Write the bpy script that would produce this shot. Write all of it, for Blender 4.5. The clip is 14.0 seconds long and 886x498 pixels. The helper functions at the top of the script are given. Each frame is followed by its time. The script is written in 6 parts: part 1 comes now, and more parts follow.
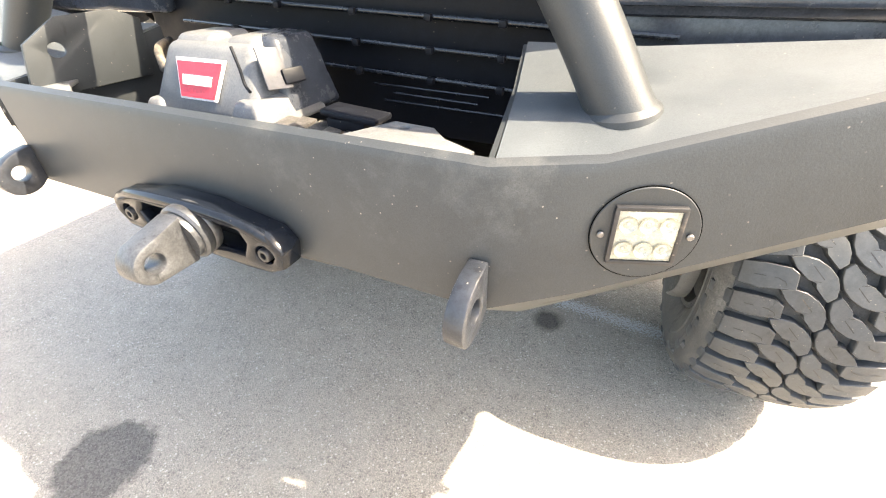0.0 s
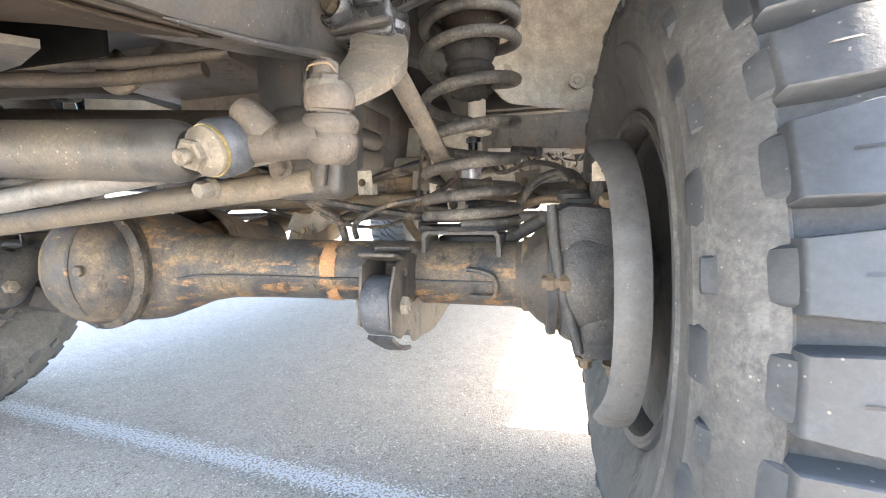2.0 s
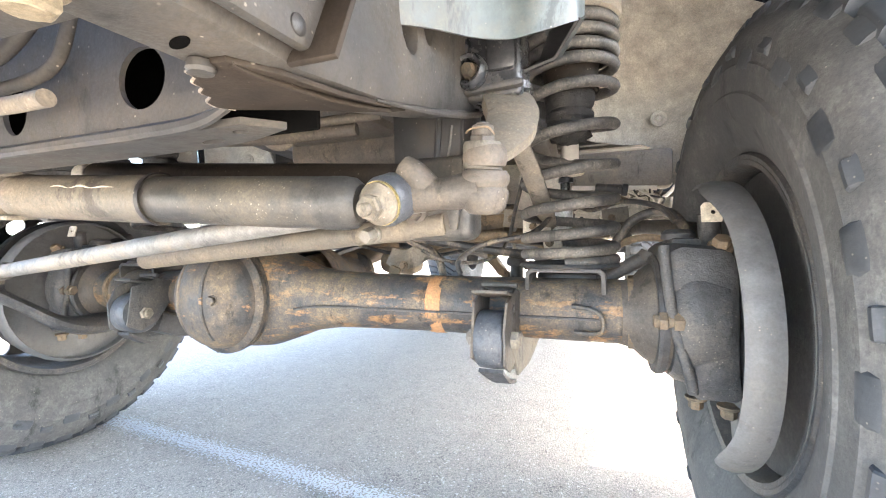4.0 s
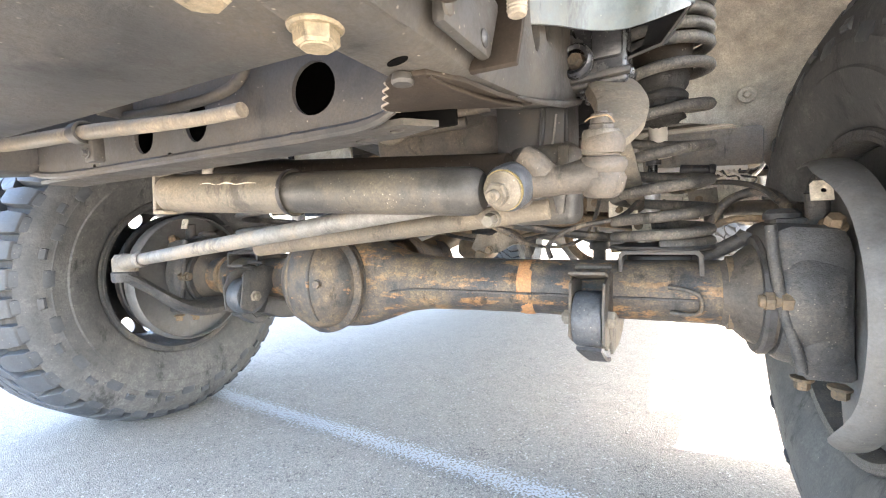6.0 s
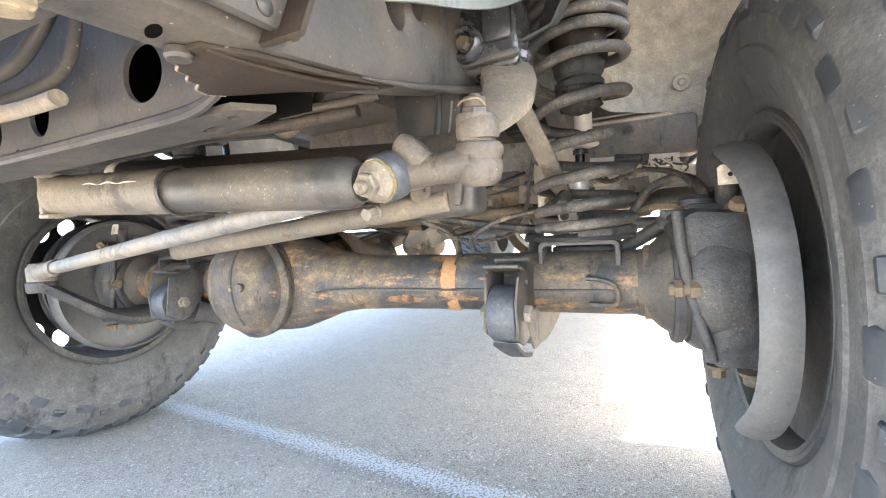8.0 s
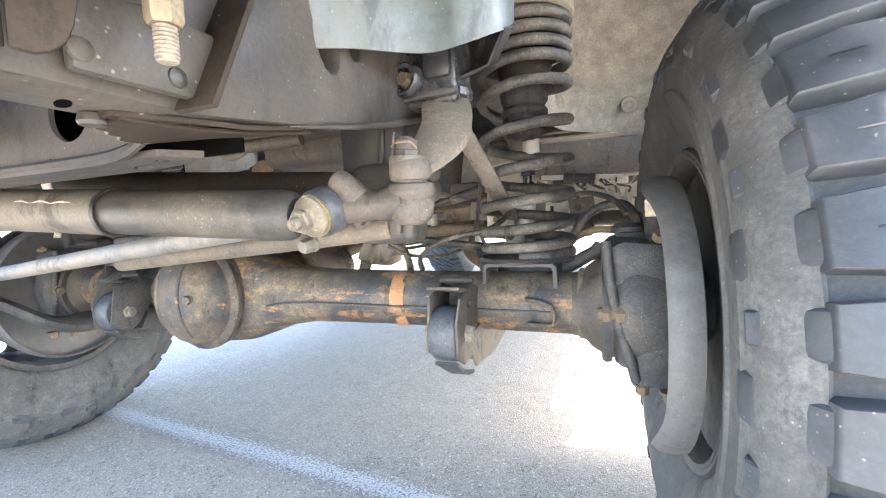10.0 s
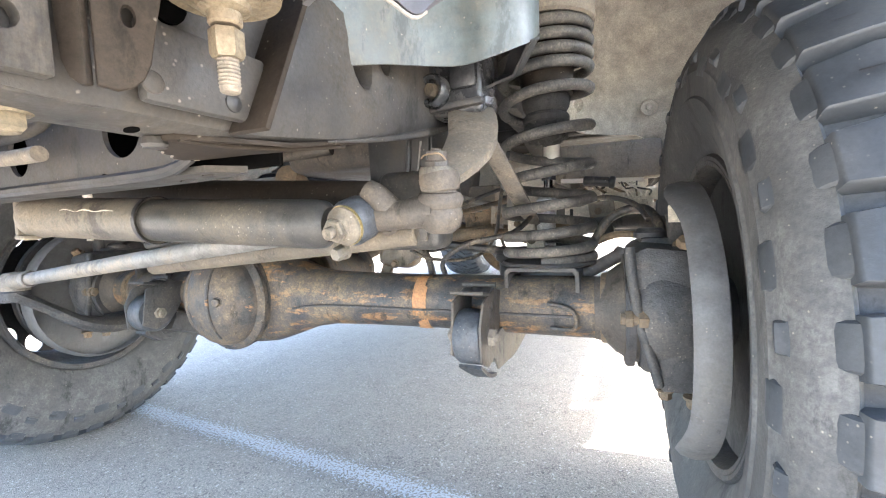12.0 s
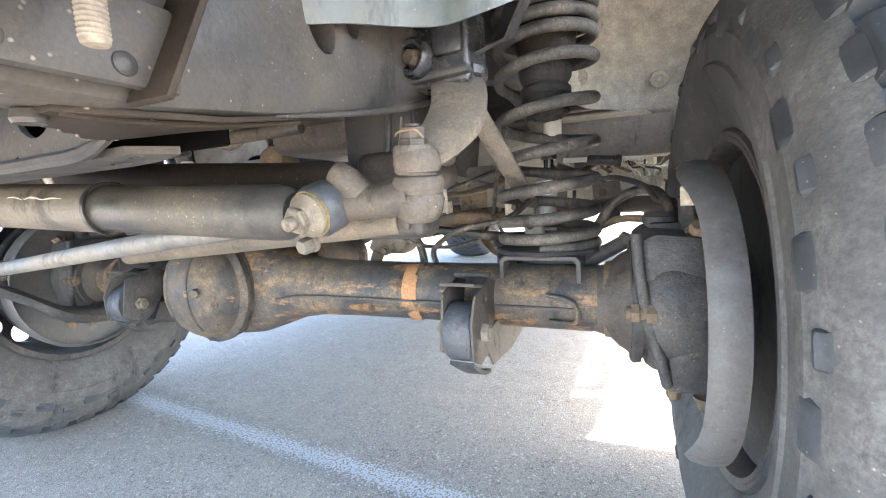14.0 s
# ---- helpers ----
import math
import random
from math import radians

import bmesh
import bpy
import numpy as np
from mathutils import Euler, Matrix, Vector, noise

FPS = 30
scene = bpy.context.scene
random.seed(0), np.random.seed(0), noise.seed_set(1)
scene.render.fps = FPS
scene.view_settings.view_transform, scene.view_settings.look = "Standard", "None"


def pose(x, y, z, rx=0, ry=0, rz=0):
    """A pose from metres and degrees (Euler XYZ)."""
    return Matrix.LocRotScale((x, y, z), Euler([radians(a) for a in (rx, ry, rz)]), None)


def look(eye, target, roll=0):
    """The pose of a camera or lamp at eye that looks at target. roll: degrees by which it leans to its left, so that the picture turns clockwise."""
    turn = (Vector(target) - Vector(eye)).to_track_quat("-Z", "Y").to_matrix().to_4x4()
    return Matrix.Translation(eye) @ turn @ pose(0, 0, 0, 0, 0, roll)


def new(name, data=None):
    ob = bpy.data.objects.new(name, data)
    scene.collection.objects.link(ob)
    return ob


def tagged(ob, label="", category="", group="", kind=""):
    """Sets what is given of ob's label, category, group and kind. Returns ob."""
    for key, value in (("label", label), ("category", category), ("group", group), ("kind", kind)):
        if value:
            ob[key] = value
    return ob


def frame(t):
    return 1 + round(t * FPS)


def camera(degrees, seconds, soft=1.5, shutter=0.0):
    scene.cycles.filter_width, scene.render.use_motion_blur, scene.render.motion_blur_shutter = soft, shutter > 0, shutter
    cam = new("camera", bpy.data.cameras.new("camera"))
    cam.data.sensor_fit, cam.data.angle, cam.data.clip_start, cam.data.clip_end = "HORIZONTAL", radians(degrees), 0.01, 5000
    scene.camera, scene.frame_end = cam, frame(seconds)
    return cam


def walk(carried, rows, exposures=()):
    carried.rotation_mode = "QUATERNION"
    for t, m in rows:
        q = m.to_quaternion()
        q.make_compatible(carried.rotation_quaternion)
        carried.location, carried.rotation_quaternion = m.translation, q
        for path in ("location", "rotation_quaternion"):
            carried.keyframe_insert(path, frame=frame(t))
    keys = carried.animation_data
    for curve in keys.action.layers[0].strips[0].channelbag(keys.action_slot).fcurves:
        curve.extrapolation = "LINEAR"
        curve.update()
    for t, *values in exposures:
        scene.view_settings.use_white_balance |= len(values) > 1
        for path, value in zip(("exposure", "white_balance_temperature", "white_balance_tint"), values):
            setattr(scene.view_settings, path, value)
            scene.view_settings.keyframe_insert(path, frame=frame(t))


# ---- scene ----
cam = camera(91.0, 14.0, 1.1)
PATH = [
    (0, (0.05, -0.002, 1.028), (-0.706, 1.471, -0.092), -1.8),
    (0.2, (0.137, 0.083, 0.948), (-0.65, 1.421, -0.313), -1.7),
    (0.4, (0.182, 0.155, 0.872), (-0.559, 1.437, -0.473), 0.6),
    (0.5, (0.193, 0.186, 0.837), (-0.537, 1.463, -0.518), 0.8),
    (0.6, (0.181, 0.215, 0.789), (-0.492, 1.498, -0.59), 3.3),
    (1, (0.173, 0.39, 0.616), (-0.484, 1.856, -0.575), 5.4),
    (1.2, (0.154, 0.461, 0.551), (-0.491, 2.151, -0.303), 4.1),
    (1.5, (0.154, 0.519, 0.504), (-0.452, 2.401, 0.205), 0.8),
    (2, (0.139, 0.567, 0.498), (-0.396, 2.484, 0.303), -1.0),
    (2.5, (0.12, 0.559, 0.497), (-0.467, 2.466, 0.36), -1.5),
    (3, (0.103, 0.537, 0.516), (-0.512, 2.439, 0.445), -1.2),
    (3.5, (0.086, 0.522, 0.514), (-0.585, 2.405, 0.461), -0.9),
    (5.8, (0.022, 0.45, 0.513), (-0.902, 2.22, 0.406), -1.9),
    (6, (0.021, 0.445, 0.512), (-0.921, 2.206, 0.403), -2.0),
    (6.5, (0.02, 0.437, 0.514), (-0.974, 2.168, 0.396), -2.7),
    (7, (0.043, 0.45, 0.522), (-0.959, 2.178, 0.419), -3.3),
    (7.5, (0.073, 0.484, 0.513), (-0.881, 2.239, 0.406), -3.8),
    (8, (0.099, 0.513, 0.502), (-0.775, 2.308, 0.382), -3.7),
    (8.5, (0.122, 0.529, 0.503), (-0.664, 2.364, 0.373), -3.3),
    (8.7, (0.131, 0.532, 0.506), (-0.623, 2.38, 0.374), -3.1),
    (10.8, (0.141, 0.505, 0.548), (-0.615, 2.35, 0.396), -2.3),
    (11, (0.14, 0.505, 0.548), (-0.616, 2.351, 0.4), -2.4),
    (11.5, (0.133, 0.503, 0.545), (-0.661, 2.333, 0.4), -2.5),
    (12, (0.132, 0.498, 0.548), (-0.677, 2.321, 0.4), -2.6),
    (12.5, (0.139, 0.492, 0.555), (-0.693, 2.305, 0.405), -2.8),
    (13, (0.131, 0.477, 0.562), (-0.725, 2.276, 0.383), -3.3),
    (13.5, (0.12, 0.489, 0.55), (-0.737, 2.278, 0.293), -4.2),
    (14, (0.13, 0.557, 0.552), (-0.7, 2.362, 0.317), -3.1),
]
EXPOSURES = [(0.0, 3.25, 8100.0, 9.0), (0.5, 3.2, 9100.0, 11.0), (1.0, 3.07, 8700.0, 11.0), (1.5, 3.88, 7250.0, 11.0), (2.5, 4.63, 6950.0, 10.0), (3.5, 4.75, 6800.0, 10.0), (6.0, 4.55, 6950.0, 10.0), (8.5, 4.52, 6700.0, 9.0), (11.0, 4.43, 6500.0, 9.0), (14.0, 4.27, 6500.0, 9.0)]
walk(cam, [(t, look(eye, target, roll)) for t, eye, target, roll in PATH], EXPOSURES)

# ---------------------------------------------------------------- light
world = bpy.data.worlds.new("sky")
scene.world = world
world.use_nodes = True
wn = world.node_tree.nodes
sky = wn.new("ShaderNodeTexSky")
sky.sky_type = "NISHITA"
sky.sun_disc = False
sky.dust_density, sky.air_density = 2.6, 0.88
SUN_WAY = Vector((-0.80, -0.268, -1.0)).normalized()
sky.sun_elevation = math.asin(-SUN_WAY.z)
sky.sun_rotation = math.atan2(-SUN_WAY.x, -SUN_WAY.y)
wn["Background"].inputs["Strength"].default_value = 0.113
world.node_tree.links.new(sky.outputs["Color"], wn["Background"].inputs["Color"])
sun = new("sun", bpy.data.lights.new("sun", "SUN"))
sun.data.energy, sun.data.angle, sun.data.color = 2.85, radians(0.53), (1.0, 0.93, 0.84)
sun.matrix_world = look(-SUN_WAY * 20, (0, 0, 0))

# ---------------------------------------------------------------- materials


def material(name, base, rough=0.6, metal=0.0, dust=0.0, dust_col=(0.36, 0.29, 0.21), dust_scale=9.0, grain=220.0,
             bump=0.15, rust=0.0, rust_col=(0.42, 0.17, 0.06), vary=0.25, spec=0.5, grime=0.5, chips=0.5, grit=0.34):
    """A painted, rubber or metal surface with grain, patches of dust and, where asked for, rust."""
    base, dust_col = tuple(min(0.85, c * 1.14) for c in base), tuple(min(0.8, c * 1.14) for c in dust_col)
    m = bpy.data.materials.new(name)
    m.use_nodes = True
    nt = m.node_tree
    n, l = nt.nodes, nt.links
    bsdf = n["Principled BSDF"]
    geo = n.new("ShaderNodeTexCoord")
    info = n.new("ShaderNodeObjectInfo")
    shift = n.new("ShaderNodeVectorMath")
    shift.operation = "MULTIPLY_ADD"
    l.new(info.outputs["Random"], shift.inputs[0])
    shift.inputs[1].default_value = (7.0, 3.0, 5.0)
    l.new(geo.outputs["Object"], shift.inputs[2])

    def noise_tex(scale, detail=4.0, roughness=0.6, stretch=None):
        t = n.new("ShaderNodeTexNoise")
        t.inputs["Scale"].default_value = scale
        t.inputs["Detail"].default_value = detail
        t.inputs["Roughness"].default_value = roughness
        src = shift.outputs[0]
        if stretch:
            mp = n.new("ShaderNodeMapping")
            mp.inputs["Scale"].default_value = stretch
            l.new(src, mp.inputs["Vector"])
            src = mp.outputs[0]
        l.new(src, t.inputs["Vector"])
        return t.outputs["Fac"]

    def ramp(src, a, b):
        r = n.new("ShaderNodeMapRange")
        r.inputs["From Min"].default_value, r.inputs["From Max"].default_value = a, b
        l.new(src, r.inputs["Value"])
        return r.outputs[0]

    def mix(fac, a, b):
        x = n.new("ShaderNodeMix")
        x.data_type = "RGBA"
        for sock, val in ((x.inputs[0], fac), (x.inputs[6], a), (x.inputs[7], b)):
            if isinstance(val, (tuple, float, int)):
                sock.default_value = (*val, 1) if isinstance(val, tuple) else val
            else:
                l.new(val, sock)
        return x.outputs[2]

    def times(a, k):
        x = n.new("ShaderNodeMath")
        x.operation = "MULTIPLY"
        x.use_clamp = True
        l.new(a, x.inputs[0])
        if isinstance(k, float):
            x.inputs[1].default_value = k
        else:
            l.new(k, x.inputs[1])
        return x.outputs[0]

    fine = noise_tex(grain, 3.0, 0.7)
    big = noise_tex(dust_scale, 9.0, 0.72)
    mid = noise_tex(dust_scale * 6.0, 7.0, 0.72)
    lo = tuple(c * (1 - vary) for c in base)
    hi = tuple(min(1.0, c * (1 + vary)) for c in base)
    col = mix(ramp(mid, 0.36, 0.64), lo, hi)
    if rust > 0:
        rf = times(ramp(noise_tex(dust_scale * 2.2, 8.0, 0.72, (0.5, 1, 1.6)), 0.62 - 0.22 * rust, 0.66 - 0.20 * rust), ramp(fine, 0.25, 0.5))
        col = mix(rf, col, mix(ramp(mid, 0.35, 0.65), rust_col, tuple(c * 0.4 for c in rust_col)))
    if dust > 0:
        df = times(ramp(big, 0.60 - 0.34 * dust, 0.74 - 0.24 * dust), ramp(fine, 0.15, 0.55))
        df = times(df, min(1.0, 0.60 + 0.40 * dust))
        col = mix(df, col, mix(ramp(mid, 0.32, 0.68), tuple(min(1.0, c * 1.25) for c in dust_col), tuple(c * 0.50 for c in dust_col)))
        rx = mix(df, (rough,) * 3, (0.93,) * 3)
    else:
        rx = mix(ramp(mid, 0.3, 0.7), (max(0.05, rough - 0.08),) * 3, (min(1, rough + 0.1),) * 3)
    l.new(rx, bsdf.inputs["Roughness"])
    if grime > 0:
        # dark greasy runs and smears
        gf = times(ramp(noise_tex(dust_scale * 1.7, 10.0, 0.75, (1.3, 1.3, 0.5)), 0.66 - 0.20 * grime, 0.72 - 0.16 * grime), 0.75)
        col = mix(gf, col, tuple(c * 0.32 for c in base))
    if chips > 0:
        # pale flecks: dried mud drops and stone chips
        vo = n.new("ShaderNodeTexVoronoi")
        vo.inputs["Scale"].default_value = 330.0
        wob = n.new("ShaderNodeVectorMath")
        wob.operation = "MULTIPLY_ADD"
        wob.inputs[1].default_value = (0.004, 0.004, 0.004)
        l.new(mid, wob.inputs[0])
        l.new(shift.outputs[0], wob.inputs[2])
        l.new(wob.outputs[0], vo.inputs["Vector"])
        sp = n.new("ShaderNodeSeparateColor")
        l.new(vo.outputs["Color"], sp.inputs[0])
        some = ramp(sp.outputs[0], 1.0 - 0.07 * chips, 1.0 - 0.03 * chips)
        dot = ramp(vo.outputs["Distance"], 0.34, 0.14)
        cf = times(times(some, dot), ramp(big, 0.38, 0.58))
        col = mix(cf, col, (0.30, 0.27, 0.225))
    # grit
    g = n.new("ShaderNodeMix")
    g.data_type, g.blend_type = "RGBA", "MULTIPLY"
    g.inputs[0].default_value = grit
    l.new(col, g.inputs[6])
    l.new(mix(ramp(noise_tex(grain * 1.6, 4.0, 0.75), 0.36, 0.64), (0.45, 0.45, 0.46), (1.45, 1.42, 1.38)), g.inputs[7])
    col = g.outputs[2]
    l.new(col, bsdf.inputs["Base Color"])
    bsdf.inputs["Metallic"].default_value = metal
    bsdf.inputs["Specular IOR Level"].default_value = spec
    if bump > 0:
        b = n.new("ShaderNodeBump")
        b.inputs["Strength"].default_value = bump
        b.inputs["Distance"].default_value = 0.003
        s = n.new("ShaderNodeMath")
        s.operation = "ADD"
        l.new(fine, s.inputs[0])
        l.new(mid, s.inputs[1])
        l.new(s.outputs[0], b.inputs["Height"])
        l.new(b.outputs[0], bsdf.inputs["Normal"])
    return m


TAN = (0.40, 0.32, 0.23)
M_BUMPER = material("charcoal textured paint", (0.027, 0.031, 0.034), 0.46, 0.0, dust=0.10, dust_col=(0.105, 0.108, 0.105), dust_scale=5, grain=500, bump=0.09, vary=0.08, grime=0.15, chips=0.25)
# Lighter copy of the bumper paint; sun and sky sheen put into its colour.
M_TOP = material("dusty charcoal paint lightened for sun and sky sheen", (0.056, 0.064, 0.070), 0.40, 0.0, dust=0.55, dust_col=(0.100, 0.113, 0.123), dust_scale=1.6, grain=500, bump=0.07, vary=0.1, grime=0.05, chips=0.2)
M_FRAME = material("dusty black chassis paint", (0.031, 0.031, 0.031), 0.46, 0.0, dust=0.58, dust_col=(0.070, 0.061, 0.050), dust_scale=6, bump=0.11, chips=0.7)
M_AXLE = material("worn black axle paint with rust", (0.040, 0.041, 0.043), 0.45, 0.0, dust=0.5, dust_col=(0.23, 0.175, 0.11), dust_scale=11, rust=0.40, rust_col=(0.36, 0.20, 0.09), bump=0.35, chips=0.9)
M_DIFF = material("dusty rusty casting", (0.043, 0.042, 0.041), 0.5, 0.0, dust=0.46, dust_col=(0.21, 0.158, 0.103), dust_scale=12, rust=0.08, rust_col=(0.38, 0.21, 0.10), bump=0.3, chips=1.0)
M_DARK = material("black greasy casting", (0.043, 0.043, 0.045), 0.5, 0.0, dust=0.35, dust_col=(0.13, 0.115, 0.095), dust_scale=12, bump=0.35)
M_ROD = material("dusty grey steel rod", (0.155, 0.152, 0.146), 0.55, 0.1, dust=0.4, dust_col=TAN, dust_scale=7, bump=0.15)
M_ROD2 = material("tan dusty rod", (0.10, 0.085, 0.065), 0.6, 0.0, dust=0.75, dust_col=(0.24, 0.17, 0.105), dust_scale=8, bump=0.2)
M_DAMP = material("dusty charcoal damper paint", (0.042, 0.041, 0.039), 0.40, 0.0, dust=0.45, dust_col=(0.145, 0.125, 0.096), dust_scale=10, bump=0.16, chips=2.2)
M_DAMP2 = material("tan dusty damper sleeve", (0.095, 0.087, 0.073), 0.5, 0.0, dust=0.6, dust_col=(0.215, 0.182, 0.138), dust_scale=8, bump=0.2, chips=1.2)
M_ZINC = material("dulled zinc bolt", (0.22, 0.185, 0.13), 0.45, 0.4, dust=0.5, dust_col=(0.25, 0.20, 0.14), dust_scale=30, bump=0.2)
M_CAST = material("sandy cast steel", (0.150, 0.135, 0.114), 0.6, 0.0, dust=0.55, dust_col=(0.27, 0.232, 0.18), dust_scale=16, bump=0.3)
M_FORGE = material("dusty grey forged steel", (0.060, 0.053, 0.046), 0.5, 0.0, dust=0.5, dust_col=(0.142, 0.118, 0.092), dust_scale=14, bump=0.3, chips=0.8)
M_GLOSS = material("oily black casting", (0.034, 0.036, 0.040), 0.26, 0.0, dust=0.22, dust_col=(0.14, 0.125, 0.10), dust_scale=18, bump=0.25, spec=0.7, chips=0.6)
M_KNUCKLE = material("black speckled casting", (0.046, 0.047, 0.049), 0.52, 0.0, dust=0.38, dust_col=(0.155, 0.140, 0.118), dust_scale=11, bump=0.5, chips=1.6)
M_GROOVE = material("dark rubber between tread blocks", (0.040, 0.041, 0.043), 0.7, 0.0, dust=0.5, dust_col=(0.088, 0.087, 0.084), dust_scale=9, grain=160, bump=0.2, chips=0.6)
M_BROWN = material("brown stained chassis steel", (0.022, 0.017, 0.013), 0.72, 0.0, spec=0.25, dust=0.40, dust_col=(0.048, 0.037, 0.027), dust_scale=10, bump=0.12, chips=0.9)
M_STEEL = material("brushed grey steel", (0.20, 0.19, 0.18), 0.38, 0.7, dust=0.1, dust_scale=12, bump=0.12)
M_LINK = material("gunmetal link steel", (0.083, 0.087, 0.094), 0.36, 0.6, dust=0.0, dust_scale=20, bump=0.12, vary=0.2, grime=0.35, chips=0.3)
M_CHROMEBLK = material("glossy black cast aluminium", (0.006, 0.008, 0.012), 0.15, 0.0, dust=0.0, dust_scale=15, bump=0.03, spec=0.28, chips=0.2, grime=0.0, grit=0.1)
M_RUBBER = material("tyre rubber", (0.041, 0.046, 0.052), 0.42, 0.0, dust=0.40, dust_col=(0.094, 0.100, 0.107), dust_scale=7, grain=160, bump=0.08, vary=0.2, chips=0.7, grime=0.3, grit=0.15)
M_SIDE = material("dusty sidewall rubber", (0.048, 0.050, 0.051), 0.66, 0.0, dust=0.62, dust_col=(0.134, 0.132, 0.127), dust_scale=6, grain=160, bump=0.25, vary=0.25, chips=0.5, grime=0.5, grit=0.25)
M_STOP = material("cracked black rubber", (0.019, 0.018, 0.017), 0.7, 0.0, dust=0.3, dust_col=(0.070, 0.062, 0.052), dust_scale=20, bump=0.8, chips=0.5)
M_BUSH = material("black bushing rubber", (0.052, 0.058, 0.067), 0.4, 0.0, dust=0.25, dust_col=(0.14, 0.14, 0.14), dust_scale=20, bump=0.25, chips=1.5)
M_RIM = material("black wheel paint", (0.022, 0.023, 0.025), 0.4, 0.0, dust=0.25, dust_col=(0.060, 0.056, 0.050), dust_scale=9, bump=0.1)
M_SHIELD = material("dull grey dust shield", (0.125, 0.127, 0.128), 0.55, 0.2, dust=0.45, dust_col=(0.160, 0.155, 0.142), dust_scale=7, bump=0.1, grit=0.16, grime=0.25)
M_SPRING = material("scuffed black spring paint", (0.040, 0.039, 0.038), 0.42, 0.0, dust=0.55, dust_col=(0.185, 0.168, 0.145), dust_scale=22, bump=0.4, chips=1.6)
M_LINER = material("dust caked inner wing", (0.24, 0.222, 0.196), 0.8, 0.0, dust=0.9, dust_col=(0.40, 0.355, 0.29), dust_scale=3, bump=0.25, grime=0.12, vary=0.12)
M_FLAP = material("grey plastic splash flap", (0.070, 0.088, 0.092), 0.36, 0.0, dust=0.4, dust_col=(0.155, 0.150, 0.133), dust_scale=12, bump=0.06, grit=0.1)
M_WHITE = material("dirty white plastic", (0.55, 0.51, 0.46), 0.45, 0.0, grime=0.1, chips=0.0, dust=0.1, dust_scale=14, bump=0.03, vary=0.06, grit=0.05)
M_SLAT = material("glossy black slat plastic", (0.010, 0.012, 0.016), 0.22, 0.0, grime=0.0, chips=0.1, dust=0.0, dust_scale=8, bump=0.03)
M_GRILLE = material("black grille plastic", (0.006, 0.007, 0.010), 0.5, 0.0, spec=0.2, grime=0.0, chips=0.1, dust=0.0, dust_scale=8, bump=0.05)
M_BODY = material("dark body paint", (0.035, 0.042, 0.055), 0.22, 0.0, dust=0.1, dust_col=(0.10, 0.095, 0.09), dust_scale=3, bump=0.0, spec=0.6, grime=0.0, chips=0.1)
M_HOSE = material("black hose", (0.03, 0.03, 0.03), 0.5, 0.0, dust=0.4, dust_scale=18, bump=0.1)
M_WINCH = material("grey winch housing", (0.118, 0.122, 0.125), 0.42, 0.0, dust=0.0, dust_col=(0.24, 0.22, 0.18), dust_scale=9, bump=0.1, vary=0.08, grime=0.1, chips=0.2)
M_RED = material("red badge", (0.55, 0.03, 0.05), 0.4, 0.0, bump=0.0, vary=0.05, grime=0.0, chips=0.0)
M_BADGE = material("white badge border", (0.75, 0.74, 0.72), 0.4, 0.0, bump=0.0, vary=0.04, grime=0.0, chips=0.0)
M_SILVER = material("dusty silver paint", (0.58, 0.58, 0.575), 0.35, 0.3, dust=0.25, dust_col=(0.30, 0.27, 0.22), dust_scale=14, bump=0.06)
M_PISTON = material("black chromed rod", (0.02, 0.022, 0.026), 0.14, 0.0, bump=0.0, vary=0.1, spec=0.8, grime=0.0, chips=0.2)
M_SILL = material("smooth grey plastic", (0.062, 0.062, 0.070), 0.5, 0.0, dust=0.3, dust_col=(0.17, 0.165, 0.15), dust_scale=10, bump=0.05, grit=0.1, chips=0.1)
M_BRKT = material("smooth dark steel paint", (0.036, 0.037, 0.038), 0.42, 0.0, dust=0.25, dust_col=(0.085, 0.074, 0.060), dust_scale=7, bump=0.08, chips=0.6, grit=0.15)
# Near-black colour that stands in for the shade inside hollows and gaps.
M_VOID = material("flat black standing in for shade in hollows", (0.004, 0.004, 0.004), 0.95, 0.0, spec=0.0, bump=0.0, grime=0.0, chips=0.0, grit=0.0)
M_LENS = material("yellowish lamp reflectors", (0.36, 0.352, 0.295), 0.25, 0.2, bump=0.0, vary=0.1, grime=0.0, chips=0.0)
M_LUG = material("dark scuffed recovery steel", (0.018, 0.021, 0.027), 0.34, 0.0, dust=0.15, dust_col=(0.07, 0.07, 0.07), dust_scale=20, bump=0.12, chips=0.6, grit=0.15)
M_BLACK = material("black lamp frame", (0.02, 0.02, 0.022), 0.4, 0.0, dust=0.1, bump=0.05)
# Lightened to make up for daylight that doesn't reach the parts behind the spring.
M_CREAM = material("dusty cream plate", (0.56, 0.52, 0.44), 0.6, 0.0, dust=0.5, dust_col=(0.48, 0.435, 0.36), dust_scale=14, bump=0.2)
M_YELLOW = material("yellow passivated washer", (0.30, 0.24, 0.11), 0.35, 0.6, dust=0.2, dust_scale=30, bump=0.1)
M_ORANGE = material("orange paint mark", (0.38, 0.185, 0.08), 0.6, 0.0, dust=0.45, dust_col=(0.24, 0.17, 0.10), dust_scale=30, bump=0.2)


